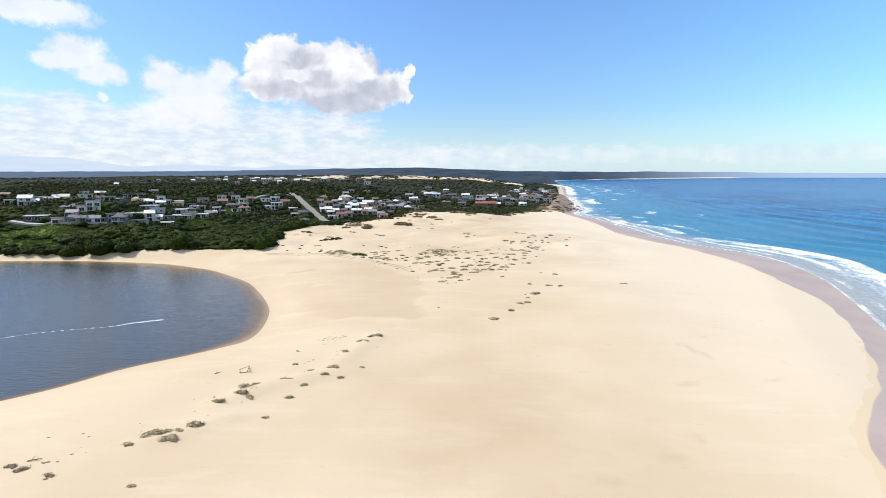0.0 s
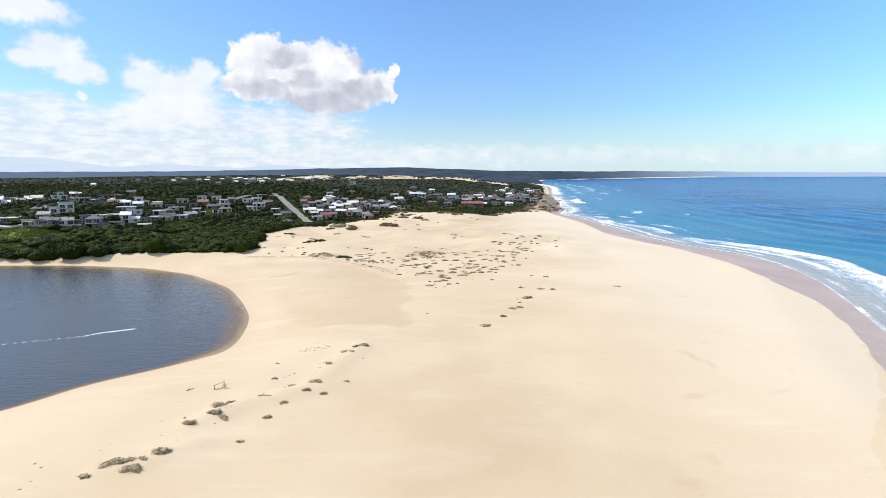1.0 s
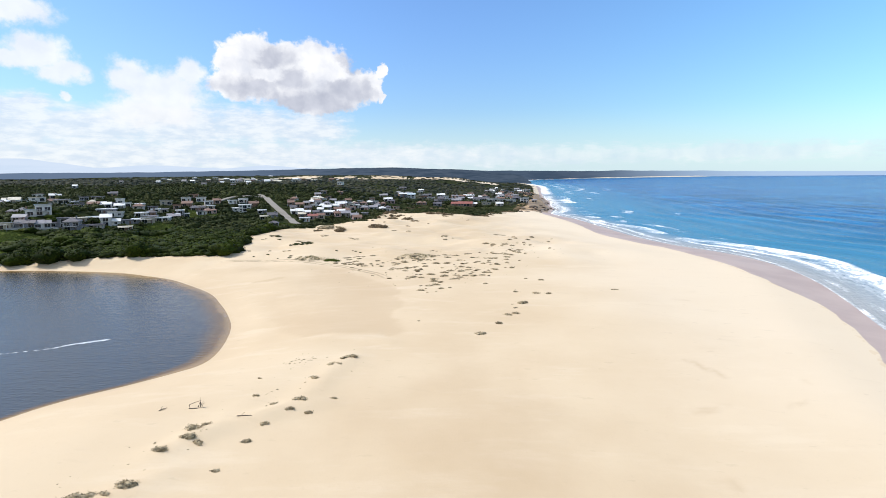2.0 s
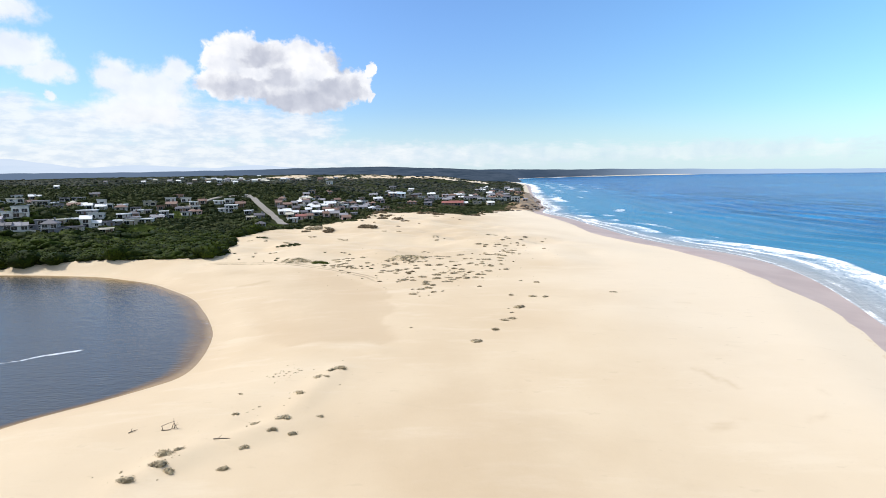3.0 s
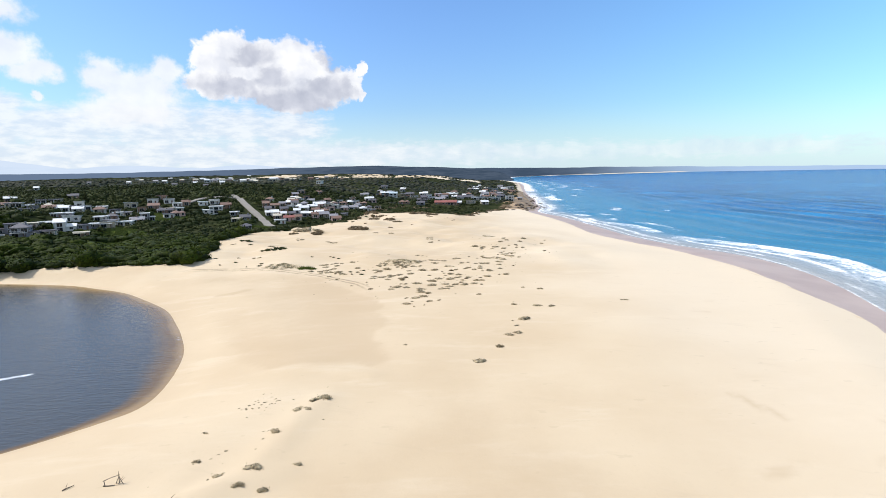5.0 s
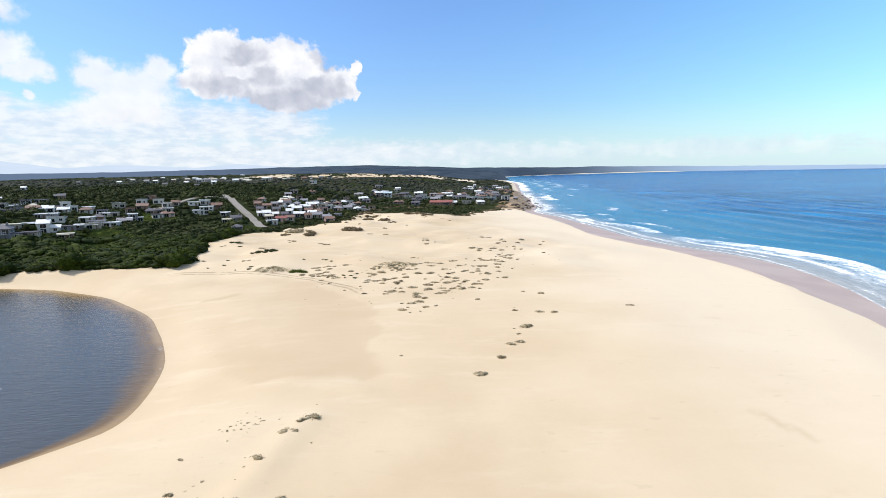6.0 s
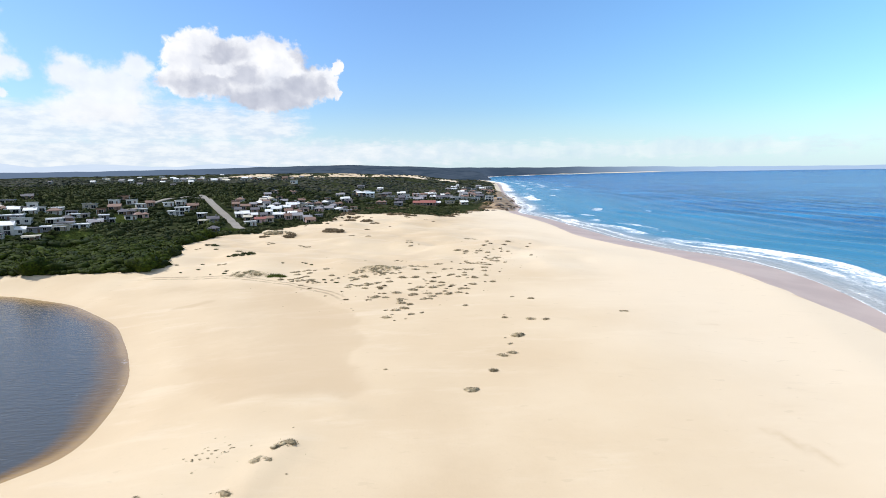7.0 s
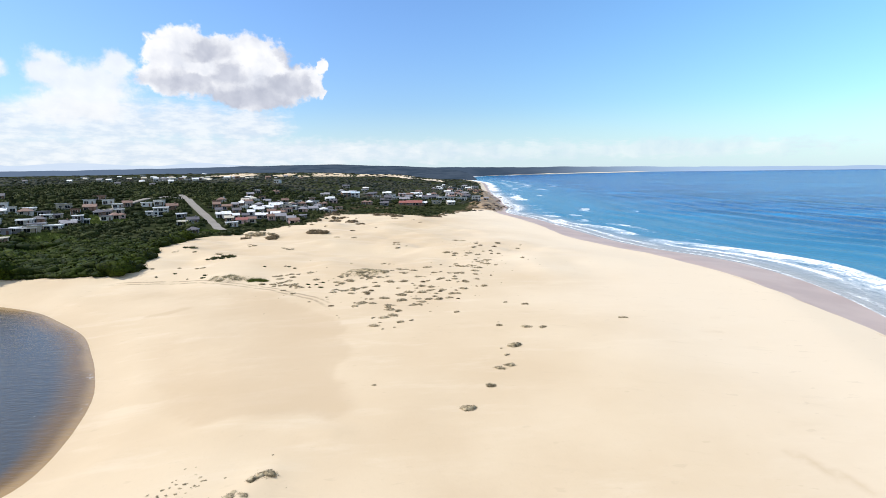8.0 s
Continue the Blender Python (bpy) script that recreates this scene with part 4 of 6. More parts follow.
def house(x, y, w, code, turn, rng, group):
    wall, top, kind, floors = code[0], code[1], code[2], 2 if code[3] == "2" and w > 8.2 else 1
    w = max(w, 4.6)
    d = min(max(w * rng.uniform(0.62, 0.85), 4.6), 9.0)
    t = radians(turn)
    x, y = x - math.sin(t) * d / 2, y + math.cos(t) * d / 2
    z = min(rise(x - w / 3, y - d / 3), rise(x + w / 3, y - d / 3), rise(x, y)) + 0.15
    ob = new("house", None)
    ob.matrix_basis = pose(x, y, z, 0, 0, turn)
    tagged(ob, f"{WALL_WORDS[wall]} {('one', 'two', 'three')[floors - 1]}-storey house with a {KIND_WORDS[kind]} {ROOF_WORDS[top]} roof", "house", group)
    glazing = rng.uniform(0.5, 0.95)
    if w > 7.5:
        share = rng.uniform(0.55, 0.68)
        left = rng.random() < 0.5
        a, b = w * share, w * (1 - share)
        sign = -1 if left else 1
        cx = sign * (w - a) / 2
        h, ridge = volume(ob, cx, 0, a, d, floors, kind, wall, top, rng, glazing)
        other = floors - 1 if floors > 1 and rng.random() < 0.7 else floors
        step = rng.uniform(-1.8, 1.4)
        volume(ob, -sign * (w - b) / 2 - sign * 0.004, step, b, d * rng.uniform(0.6, 0.85), max(other, 1), {"g": "g", "h": "f", "f": "f", "m": "m"}[kind] if other != floors or kind != "h" else "h", wall, top, rng, glazing)
    else:
        a, cx = w, 0.0
        h, ridge = volume(ob, 0, 0, w, d, floors, kind, wall, top, rng, glazing)
    X, Y = a / 2, d / 2
    if floors > 1 and rng.random() < 0.75:
        for k in range(1, floors):
            u0, u1 = cx - X + 0.1, cx + X * rng.uniform(0.4, 0.95)
            deck = put("balcony", boxes("balcony", [(u0, -Y - 1.9, 2.45 * k - 0.05, u1, -Y, 2.45 * k + 0.15)], CONCRETE), ob)
            rails = [(u0, -Y - 1.9, 2.45 * k + 1.05, u1, -Y - 1.83, 2.45 * k + 1.12)] + [(u, -Y - 1.89, 2.45 * k + 0.15, u + 0.06, -Y - 1.84, 2.45 * k + 1.05) for u in np.arange(u0, u1, 0.9)]
            put("railing", boxes("railing", rails, FRAME_PAINT), deck)
        for u in (u0, u1 - 0.3):
            put("post", boxes("post", [(u, -Y - 1.85, -2.0, u + 0.3, -Y - 1.55, 2.75)], WALLS[wall]), ob)
    elif floors == 1 and rng.random() < 0.5:
        cover = put("veranda", boxes("veranda", [(cx - X, -Y - 2.2, 2.45, cx + X * 0.6, -Y - 0.46, 2.6)], ROOFS[top]), ob)
        for u in (cx - X + 0.1, cx + X * 0.6 - 0.25):
            put("post", boxes("post", [(u, -Y - 2.1, -2.0, u + 0.15, -Y - 1.95, 2.45)], FRAME_PAINT), cover)
    if kind in "gh" and rng.random() < 0.5:
        put("chimney", boxes("chimney", [(cx + X * 0.45, -0.4, h, cx + X * 0.45 + 0.7, 0.3, h + ridge + 0.8), (cx + X * 0.45 - 0.06, -0.46, h + ridge + 0.8, cx + X * 0.45 + 0.76, 0.36, h + ridge + 0.95)], WALLS[wall]), ob)
    used_ground.append((x, y, 0.6 * max(w, d) + 0.8))
    used_ground.append((x + math.sin(t) * d * 0.9, y - math.cos(t) * d * 0.9, 0.25 * w))
    return ob


def quarter(count, x0, x1, y0, y1, turn, group, seed, low=True, size=(8, 12.5), gap=3.2):
    """More houses where there is room left between the others."""
    rng = np.random.default_rng(seed)
    for _ in range(count * 60):
        x, y, w = rng.uniform(x0, x1), rng.uniform(y0, y1), rng.uniform(*size)
        if count and lookup(GRID_G, x, y) > 0.9 and all((x - a) ** 2 + (y - b) ** 2 > (c + gap) ** 2 for a, b, c in used_ground):
            code = "wwccpbbg"[rng.integers(8)] + "wwggttdc"[rng.integers(8)] + "gghhmf"[rng.integers(6)] + ("11112" if low else "122")[rng.integers(5 if low else 3)]
            house(x, y, w, code, turn + rng.uniform(-12, 12), rng, group)
            count -= 1


def street(places, codes, group, turn=0.0, seed=1, wide=1.0):
    rng = np.random.default_rng(seed)
    for (x, y, w), code in zip(places, codes.split()):
        house(x, y, w * wide, code, turn + rng.uniform(-9, 9), rng, group)


street([(-247.3, 317, 12.2), (-225.8, 309.3, 9.6), (-220.1, 313.6, 8.8), (-214.2, 317.9, 8.5), (-209.6, 325.6, 9.1), (-198.9, 322.8, 12), (-208.7, 339, 9.8), (-203.6, 347.3, 7.9), (-192.7, 329.2, 7.5), (-192.3, 343.9, 9.9), (-209, 368.7, 10.6), (-200.6, 363.7, 8.2), (-187, 352.2, 6.5), (-226.3, 333.7, 12.4), (-249.1, 347.8, 11.1)],
       "dwf1 cwm1 gdg1 wgg1 gdf2 gdh2 ccf1 wwf1 cdf2 wwg2 gwf1 wwm2 gdf2 wbm2 bdh1", "houses above the lagoon", 26, 2)
street([(-312.4, 393.6, 12.6), (-331.1, 399.9, 7), (-343.7, 441.9, 9.6), (-331, 451.5, 11.6), (-317.9, 447.4, 10.1), (-283.4, 413.3, 9.8), (-262.1, 402, 13.6), (-272.7, 444.5, 10.5), (-227.1, 367.2, 7.9), (-241.4, 408.5, 5), (-232.2, 412.3, 8.5), (-225.2, 417.6, 9.4), (-227.8, 442, 9.5), (-387.5, 461.4, 7.2)],
       "wwg2 wcf1 wcf1 wcg1 wwm1 wcf2 cgf2 gdf2 gdf1 cch1 pdf1 wwm2 wwf1 ptg1", "houses on the hill", 28, 1)
street([(-189.8, 373.7, 6.9), (-182.9, 356.5, 6.6), (-182, 369.7, 7.6), (-174.2, 369.5, 7.6), (-179.9, 397, 6.5), (-178, 405.7, 8.3), (-213.1, 454.4, 8.3), (-202.6, 466.7, 7.1), (-192.4, 471.2, 7.2), (-195.1, 451, 7.4), (-178.9, 434.2, 10.6), (-183.3, 464.2, 6.1), (-176, 449, 5), (-177.6, 466.1, 5.7), (-202, 412.7, 5.9), (-192.3, 428.3, 5.2), (-191.6, 408, 5)],
       "wwf2 gwf1 cgf1 wwf1 cwf1 gwf2 cwm1 wwm1 wwm1 btg1 bdh1 wwf2 cwf1 btg2 gdf1 btm1 cgf1", "houses above the lagoon", 22, 3)
street([(-166, 468.5, 6.7), (-159.2, 473.5, 7.2), (-152.8, 450.7, 13.7), (-147.8, 465, 7.1), (-135.2, 444.8, 6.3), (-121.9, 407.8, 6.2), (-117.8, 413.1, 6.7), (-108.8, 384.3, 5.9)],
       "wwf1 wwm1 wwf2 btg1 gwf1 ccf1 gdg2 ddh2", "houses beside the road", 18, 9)
street([(-109.8, 450.8, 9.1), (-104.2, 462.4, 5.6), (-96.8, 420.8, 6.8), (-101.6, 448.1, 5), (-93.9, 433, 7), (-102.7, 475.8, 5.3), (-93.7, 458.2, 4.6), (-85.5, 452.3, 7.8), (-91.5, 479.3, 5.8), (-78.8, 450.4, 4.6), (-73, 452.7, 7.3), (-73.5, 482.4, 7.8), (-65.3, 449.3, 5.9), (-61.4, 470.3, 7.1), (-64.8, 500.9, 8.1), (-81.1, 495.5, 4.6), (-113, 470.4, 6.2), (-120.5, 472.8, 4.8), (-101, 486.2, 5.4), (-86.8, 481.5, 7.3), (-81.7, 468.3, 5.7), (-95, 448.3, 4.6), (-115.5, 460.5, 4.7), (-89.6, 441.8, 5.4), (-75, 468, 4.7), (-109.6, 479.8, 4.8)],
       "wwg1 bdg1 wwf1 pwg1 prg1 wwm1 wwg2 gwg2 gtm1 ptg1 cgg1 pgm1 wgg1 ggf1 gwm1 wwg1 btg1 btg1 wdg1 wwg1 btg1 gdg1 cdg1 ctg1 wtg1 bgg1", "houses behind the dunes", 14, 4)
street([(-84, 554, 8.9), (-77, 579, 9.3), (-75, 624, 10.1), (-70, 624, 8.1), (-61, 607, 9.8), (-58, 650, 10.6), (-54, 642, 8.4), (-128, 637, 8.4), (-111, 642, 8.5), (-46, 717, 10.6), (-63, 580, 7.5)],
       "wtm1 pth1 bwm2 wwm1 bth1 wwg1 pdh2 bwm1 bth1 bwg2 wgh1", "houses behind the dunes", 10, 5, 0.9)
street([(-67, 684, 9.4), (-51, 727, 12.8), (-38, 729, 12.8), (-25, 813, 14.3), (1, 853, 11.7), (22, 823, 11.3), (39, 868, 8.5), (-1, 661, 10.3), (9, 703, 13.7), (24, 640, 23.7), (-3, 644, 8.8), (37, 641, 8.1), (52, 651, 10.2), (52, 728, 19.9)],
       "cgg1 ggm2 wbg2 gdh1 wwg1 btg1 wwg1 ddg2 wwm2 brg1 gdg1 bwg2 cwm1 wdg1", "houses along the coast", 0, 6)
street([(66, 714, 16.8), (83, 712, 19.6), (104, 793, 9.4), (88, 839, 9.9), (120, 990, 13.7), (166, 1227, 17.1), (181, 1202, 14.4), (116, 886, 8.8), (105, 717, 9.9), (121, 740, 5.9), (131, 1155, 13.8)],
       "wwm1 wwm1 gdg1 cgg1 gwm2 wgg2 wwm2 cgg1 wwm2 cgg1 ggm1", "houses on the headland", -6, 7)
street([(-978, 2267, 14.9), (-913, 2309, 17.5), (-594, 1587, 13.6), (-307, 886, 5.7), (-219, 664, 4.9), (-402, 1309, 11.0), (-729, 2444, 15.4), (-715, 2174, 13.8), (-225, 632, 4.7), (-286, 758, 4.9), (-927, 1920, 21.4), (-445, 909, 6.1), (-257, 632, 4.1), (-394, 886, 5.9), (-481, 870, 5.0), (-408, 648, 3.9)],
       "wwg1 wwm1 wwg1 cdg1 wwg1 cdg1 wwg1 wwg1 cdg1 wwg1 wwm1 wwg1 cdg1 wwg1 cdg1 wwg1", "far houses in the woods", 16, 8)


def cottage(x, y, w, wall, top, kind, turn, rng):
    """A small far house among trees."""
    d, h = w * rng.uniform(0.6, 0.8), rng.uniform(2.8, 4.6)
    ob = tagged(new("house"), f"{WALL_WORDS[wall]} far house with a {KIND_WORDS[kind]} {ROOF_WORDS[top]} roof among trees", "house", "far houses in the woods")
    ob.matrix_basis = pose(x, y, rise(x, y) + 0.2, 0, 0, turn)
    put("wall", boxes("wall", [(-w / 2, -d / 2, -2.0, w / 2, d / 2, h)], WALLS[wall]), ob)
    put("roof", roof_mesh(kind, w, d, h, ROOFS[top], rng)[0], ob)
    for u in (-w / 4, w / 4):
        put("pane", WINDOWS["l"][1], put("window", WINDOWS["l"][0], ob, pose(u, -d / 2, 0.5)))
    used_ground.append((x, y, 0.7 * w))


far_rng = np.random.default_rng(31)
for _ in range(50):
    deep = 1 / far_rng.uniform(1 / 2250, 1 / 820)
    slope = far_rng.normal(-0.30, 0.085)
    cottage(slope * deep, deep, far_rng.uniform(6, 9) * (0.6 + deep / 2400), "wwccb"[far_rng.integers(5)], "wccggt"[far_rng.integers(6)], "gghf"[far_rng.integers(4)], far_rng.uniform(-30, 40), far_rng)


# ---- the road down to the dunes, the side roads ----
def strip(name, line, width, mat, label, lift=0.4):
    p = smooth_line(line, 10)
    d = np.gradient(p, axis=0)
    d /= np.linalg.norm(d, axis=1)[:, None]
    side = np.stack([-d[:, 1], d[:, 0]], 1)
    v, f = [], []
    z = height(p[:, 0], p[:, 1])
    for k in (-1, -0.94, 0, 0.94, 1):
        q = p + side * width / 2 * k
        drop = -0.8 if abs(k) == 1 else lift + 0.04 * (1 - abs(k))
        v += [(a, b, max(c, e) + drop) for (a, b), c, e in zip(q, z, height(q[:, 0], q[:, 1]))]
    n = len(p)
    for j in range(4):
        f += [(j * n + i, j * n + i + 1, (j + 1) * n + i + 1, (j + 1) * n + i) for i in range(n - 1)]
    for a, b in p:
        used_ground.append((a, b, width / 2 + 2.6))
    return tagged(new(name, mesh_of(name, v, f, mat)), label, "road", kind="structure")


strip("road", [(-95.5, 394), (-101, 404), (-115.4, 441), (-124.6, 456), (-135, 472), (-146.5, 494), (-156, 515), (-172, 550)], 5.4, ROAD, "straight grey asphalt road running up the hill from the dunes")
strip("road", [(-262, 316), (-240, 311.7), (-227, 309.9), (-218, 315), (-208, 322)], 2.6, CONCRETE, "narrow pale concrete lane above the scrub", 0.5)
strip("road", [(-148, 497), (-163, 492), (-178, 474), (-190, 450)], 5.0, ROAD, "grey asphalt side road between the houses")
quarter(44, -128, -42, 440, 600, 12, "houses behind the dunes", 21, True, (5, 7.5), 0.6)
quarter(16, -340, -165, 400, 492, 26, "houses on the hill", 22, True, (6, 9), 1.0)
quarter(9, -240, -172, 322, 425, 26, "houses above the lagoon", 25, True, (5.5, 8), 0.3)
quarter(30, -60, 110, 620, 920, 0, "houses along the coast", 23, True, (7, 11), 1.5)
quarter(14, 90, 170, 760, 1250, -6, "houses on the headland", 24)


# ---- scrub, trees and far woods ----
BLOCK = np.array(used_ground)


def free_ground(x, y, r):
    """True where a bush of radius r finds room between houses, roads, lawns and sand."""
    ok = np.ones(len(x), bool)
    for bx, by, br in BLOCK:
        ok &= (x - bx) ** 2 + (y - by) ** 2 > (0.85 * br + 0.4 * r) ** 2
    for lx, ly, la, lb in LAWNS:
        ok &= ((x - lx) / la) ** 2 + ((y - ly) / lb) ** 2 > 1
    return ok


def plant_belt(rng, count, x0, x1, y0, y1, r0, r1, tall=(0.7, 1.15), least=0.6, wedge=True):
    x, y = rng.uniform(x0, x1, count), rng.uniform(y0, y1, count)
    r = rng.uniform(r0, r1, count) * (0.75 + 0.5 * ramp(waves(x, y, 40, 21), -0.6, 0.8))
    ok = (greenness(x, y) > least) & free_ground(x, y, r)
    if wedge:
        ok &= x > -0.92 * y - 30
    x, y, r = x[ok], y[ok], r[ok]
    r = r * (1 - 0.5 * ramp(x, -75, -30) * (1 - ramp(y, 600, 680)))
    return np.stack([x, y, height(x, y) - 0.2 * r * tall[0], r, r * rng.uniform(*tall, len(x))], 1)


rng = np.random.default_rng(5)
near_forms = [joined(leaves(rng, 70, 0.15, 0.7, 0.9, 0.4), lump(rng, 2, 0.3, 0.66)) for _ in range(6)]
mid_forms = [joined(leaves(rng, 26, 0.26, 0.8, 0.9), lump(rng, 1, 0.35, 0.68)) for _ in range(6)]
def low_lump():
    v, f = lump(rng, 1, 0.4, 0.7)
    keep = (v[f][:, :, 2].mean(1) > 0.12)
    return v * (1, 1, 0.8), f[keep]


far_forms = [low_lump() for _ in range(6)]

scrub_places = np.vstack([plant_belt(rng, 3300, -300, -84, 260, 350, 1.2, 2.6, (0.45, 0.85)), plant_belt(rng, 420, -300, -84, 260, 350, 2.6, 4.4, (0.5, 0.75)), plant_belt(rng, 500, -300, -84, 258, 350, 0.7, 1.4, (0.8, 1.3))])
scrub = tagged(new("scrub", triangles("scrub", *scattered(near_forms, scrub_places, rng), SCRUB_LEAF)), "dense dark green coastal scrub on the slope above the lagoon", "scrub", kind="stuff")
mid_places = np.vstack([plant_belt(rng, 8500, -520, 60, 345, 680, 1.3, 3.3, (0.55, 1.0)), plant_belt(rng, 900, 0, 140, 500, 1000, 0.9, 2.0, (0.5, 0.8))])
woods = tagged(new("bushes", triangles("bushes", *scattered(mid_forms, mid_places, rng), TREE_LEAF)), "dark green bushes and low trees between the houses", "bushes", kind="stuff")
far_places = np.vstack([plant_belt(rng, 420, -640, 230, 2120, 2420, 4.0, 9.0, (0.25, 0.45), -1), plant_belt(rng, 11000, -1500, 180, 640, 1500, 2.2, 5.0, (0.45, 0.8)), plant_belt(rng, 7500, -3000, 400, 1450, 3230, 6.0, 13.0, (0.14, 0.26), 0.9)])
forest = tagged(new("far_woods", triangles("far_woods", *scattered(far_forms, far_places, rng), HAZED_FAR_LEAF)), "dark olive woodland covering the low hills behind town", "woodland", kind="stuff")


def shrub(rng, size):
    """A rounded coastal bush on a short split trunk."""
    base = new("shrub", None)
    v, f = [], []
    for k in range(4):
        t = k * 1.6 + rng.uniform(0, 1)
        lean = np.array((np.cos(t), np.sin(t))) * 0.45
        ring = [(0.09, 0, -0.3), (0.06, 0.5, 0.35), (0.02, 1.0, 0.85)]
        i = len(v)
        for rad, along, z in ring:
            v += [(lean[0] * along + rad * np.cos(a), lean[1] * along + rad * np.sin(a), z) for a in np.arange(5) * 2 * np.pi / 5]
        for j in range(2):
            f += [(i + j * 5 + a, i + j * 5 + (a + 1) % 5, i + j * 5 + 5 + (a + 1) % 5, i + j * 5 + 5 + a) for a in range(5)]
    put("trunk", mesh_of("trunk", v, f, WOOD), base)
    crown = joined(leaves(rng, 420, 0.11, 0.8, 0.88, 0.4), lump(rng, 2, 0.24, 0.7))
    put("crown", triangles("crown", *crown, SCRUB_LEAF), base)
    return tagged(base, "rounded dark green bush at the sandy edge of the scrub", "bush", "bushes at the edge of the sand")


shrubs = [shrub(rng, 1.0) for _ in range(4)]
edge = SCRUB[(SCRUB[:, 0] > -240) & (SCRUB[:, 0] < -84) & (SCRUB[:, 1] < 362)]
walked = np.concatenate([[0], np.cumsum(np.hypot(*np.diff(edge, axis=0).T))])
for i, s in enumerate(np.arange(1.5, walked[-1], 3.4)):
    ex, ey = np.interp(s, walked, edge[:, 0]) - (0.6 if s > 150 else 0) + rng.uniform(-0.8, 0.8), np.interp(s, walked, edge[:, 1]) + rng.uniform(-0.3, 2.2)
    r = rng.uniform(0.9, 2.7)
    if i >= len(shrubs) and rng.random() < 0.22:
        continue
    m = pose(ex, ey, rise(ex, ey) - 0.1, 0, 0, rng.uniform(0, 360)) @ Matrix.Diagonal((r, r, r * rng.uniform(0.7, 1.0), 1))
    if i < len(shrubs):
        shrubs[i].matrix_basis = m
    else:
        copy_thing(shrubs[i % 4], m)


def garden_tree(rng, tall, slim):
    """A tree between houses: a tapering trunk with limbs under a crown of uneven heads of leaves."""
    base = new("tree")
    v, f = stick((0, 0, -0.5), (0.1, 0, tall * 0.6), 0.2, 0.09)
    for k in range(4):
        t = k * 1.57 + rng.uniform(-0.4, 0.4)
        a, b = stick((0.05, 0, tall * 0.35), (math.cos(t) * slim * 0.7, math.sin(t) * slim * 0.7, tall * 0.68), 0.08, 0.03)
        f += [tuple(i + len(v) for i in q) for q in b]
        v += a
    put("trunk", mesh_of("trunk", v, f, WOOD), base)
    heads = []
    for k in range(6):
        t, q = k * 1.05 + rng.uniform(-0.4, 0.4), slim * (0.0 if k == 0 else rng.uniform(0.45, 0.75))
        r = slim * rng.uniform(0.45, 0.65)
        at = np.array((math.cos(t) * q, math.sin(t) * q, tall * (0.66 if k == 0 else rng.uniform(0.38, 0.58))))
        for a, b in (lump(rng, 1, 0.34, 0.72), leaves(rng, 70, 0.26, 0.75, 0.86, 0.5)):
            heads.append((a * r * (1, 1, tall * 0.26 / slim + 0.35) + at, b))
    put("crown", triangles("crown", *joined(*heads), TREE_LEAF), base)
    return tagged(base, "dark green broad-crowned tree standing between the houses", "tree", "trees between the houses")


def conifer(x, y, tall):
    """A narrow tree with whorls of drooping branches, shorter towards the tip."""
    base = tagged(new("conifer"), "tall narrow dark conifer standing among the houses", "conifer", "conifers among the houses")
    base.matrix_basis = pose(x, y, rise(x, y))
    put("trunk", mesh_of("trunk", *stick((0, 0, -0.5), (0.1, 0.05, tall), 0.24, 0.04), WOOD), base)
    whorls = []
    for k in range(11):
        z, reach = tall * (0.14 + 0.08 * k), 0.22 * tall * (1 - k / 11.5)
        for j in range(7):
            t = j * 0.9 + k * 0.4
            a, b = leaves(rng, 16, 0.5, 0.3, 0.5, 0.4)
            whorls.append((a * (reach * 0.42, reach * 0.42, 0.7) + (math.cos(t) * reach * 0.6, math.sin(t) * reach * 0.6, z), b))
    put("crown", triangles("crown", *joined(*whorls), TREE_LEAF), base)


trees = [garden_tree(rng, rng.uniform(4.2, 6.0), rng.uniform(1.6, 2.5)) for _ in range(5)]
stood = 0
for _ in range(900):
    k = rng.random()
    x, y = (rng.uniform(-335, -165), rng.uniform(318, 500)) if k < 0.55 else (rng.uniform(-130, -40), rng.uniform(425, 620)) if k < 0.85 else (rng.uniform(-60, 110), rng.uniform(610, 860))
    if stood < 130 and lookup(GRID_G, x, y) > 0.9 and min((x - a) ** 2 + (y - b) ** 2 - (0.75 * c + 0.8) ** 2 for a, b, c in used_ground) > 0 and min((x - a) ** 2 + (y - b) ** 2 - (c + 6) ** 2 for a, b, c in used_ground) < 0:
        g = rng.uniform(0.55, 1.1)
        m = pose(x, y, rise(x, y) - 0.2, 0, 0, rng.uniform(0, 360)) @ Matrix.Diagonal((g, g, g * rng.uniform(0.8, 1.1), 1))
        if stood < 5:
            trees[stood].matrix_basis = m
        else:
            copy_thing(trees[stood % 5], m)
        stood += 1
conifer(-231, 466, 9.5)
conifer(-250.8, 465, 9.0)
conifer(-268, 470, 7.0)


# ---- plants of the dunes ----
def hummock(rng, squash=0.42):
    """A knotted low shrub grown over a heap of blown sand: a long lens of small uneven heads, ragged at the rim."""
    pieces = []
    for k in range(6):
        along = -0.45 + 0.9 * k / 5 + rng.uniform(-0.1, 0.1)
        size = rng.uniform(0.36, 0.56) * (1.1 - 0.55 * abs(along))
        at = np.array((along, rng.uniform(-0.38, 0.38), -0.06))
        v, f = lump(rng, 1, 0.4, squash)
        pieces.append((v * size * (1.1, 1.0, 1.0) + at, f))
        v, f = leaves(rng, 90, 0.105, squash, 0.9, 0.45)
        pieces.append((v * size * (1.3, 1.15, 1.05) + at, f))
    return joined(*pieces)


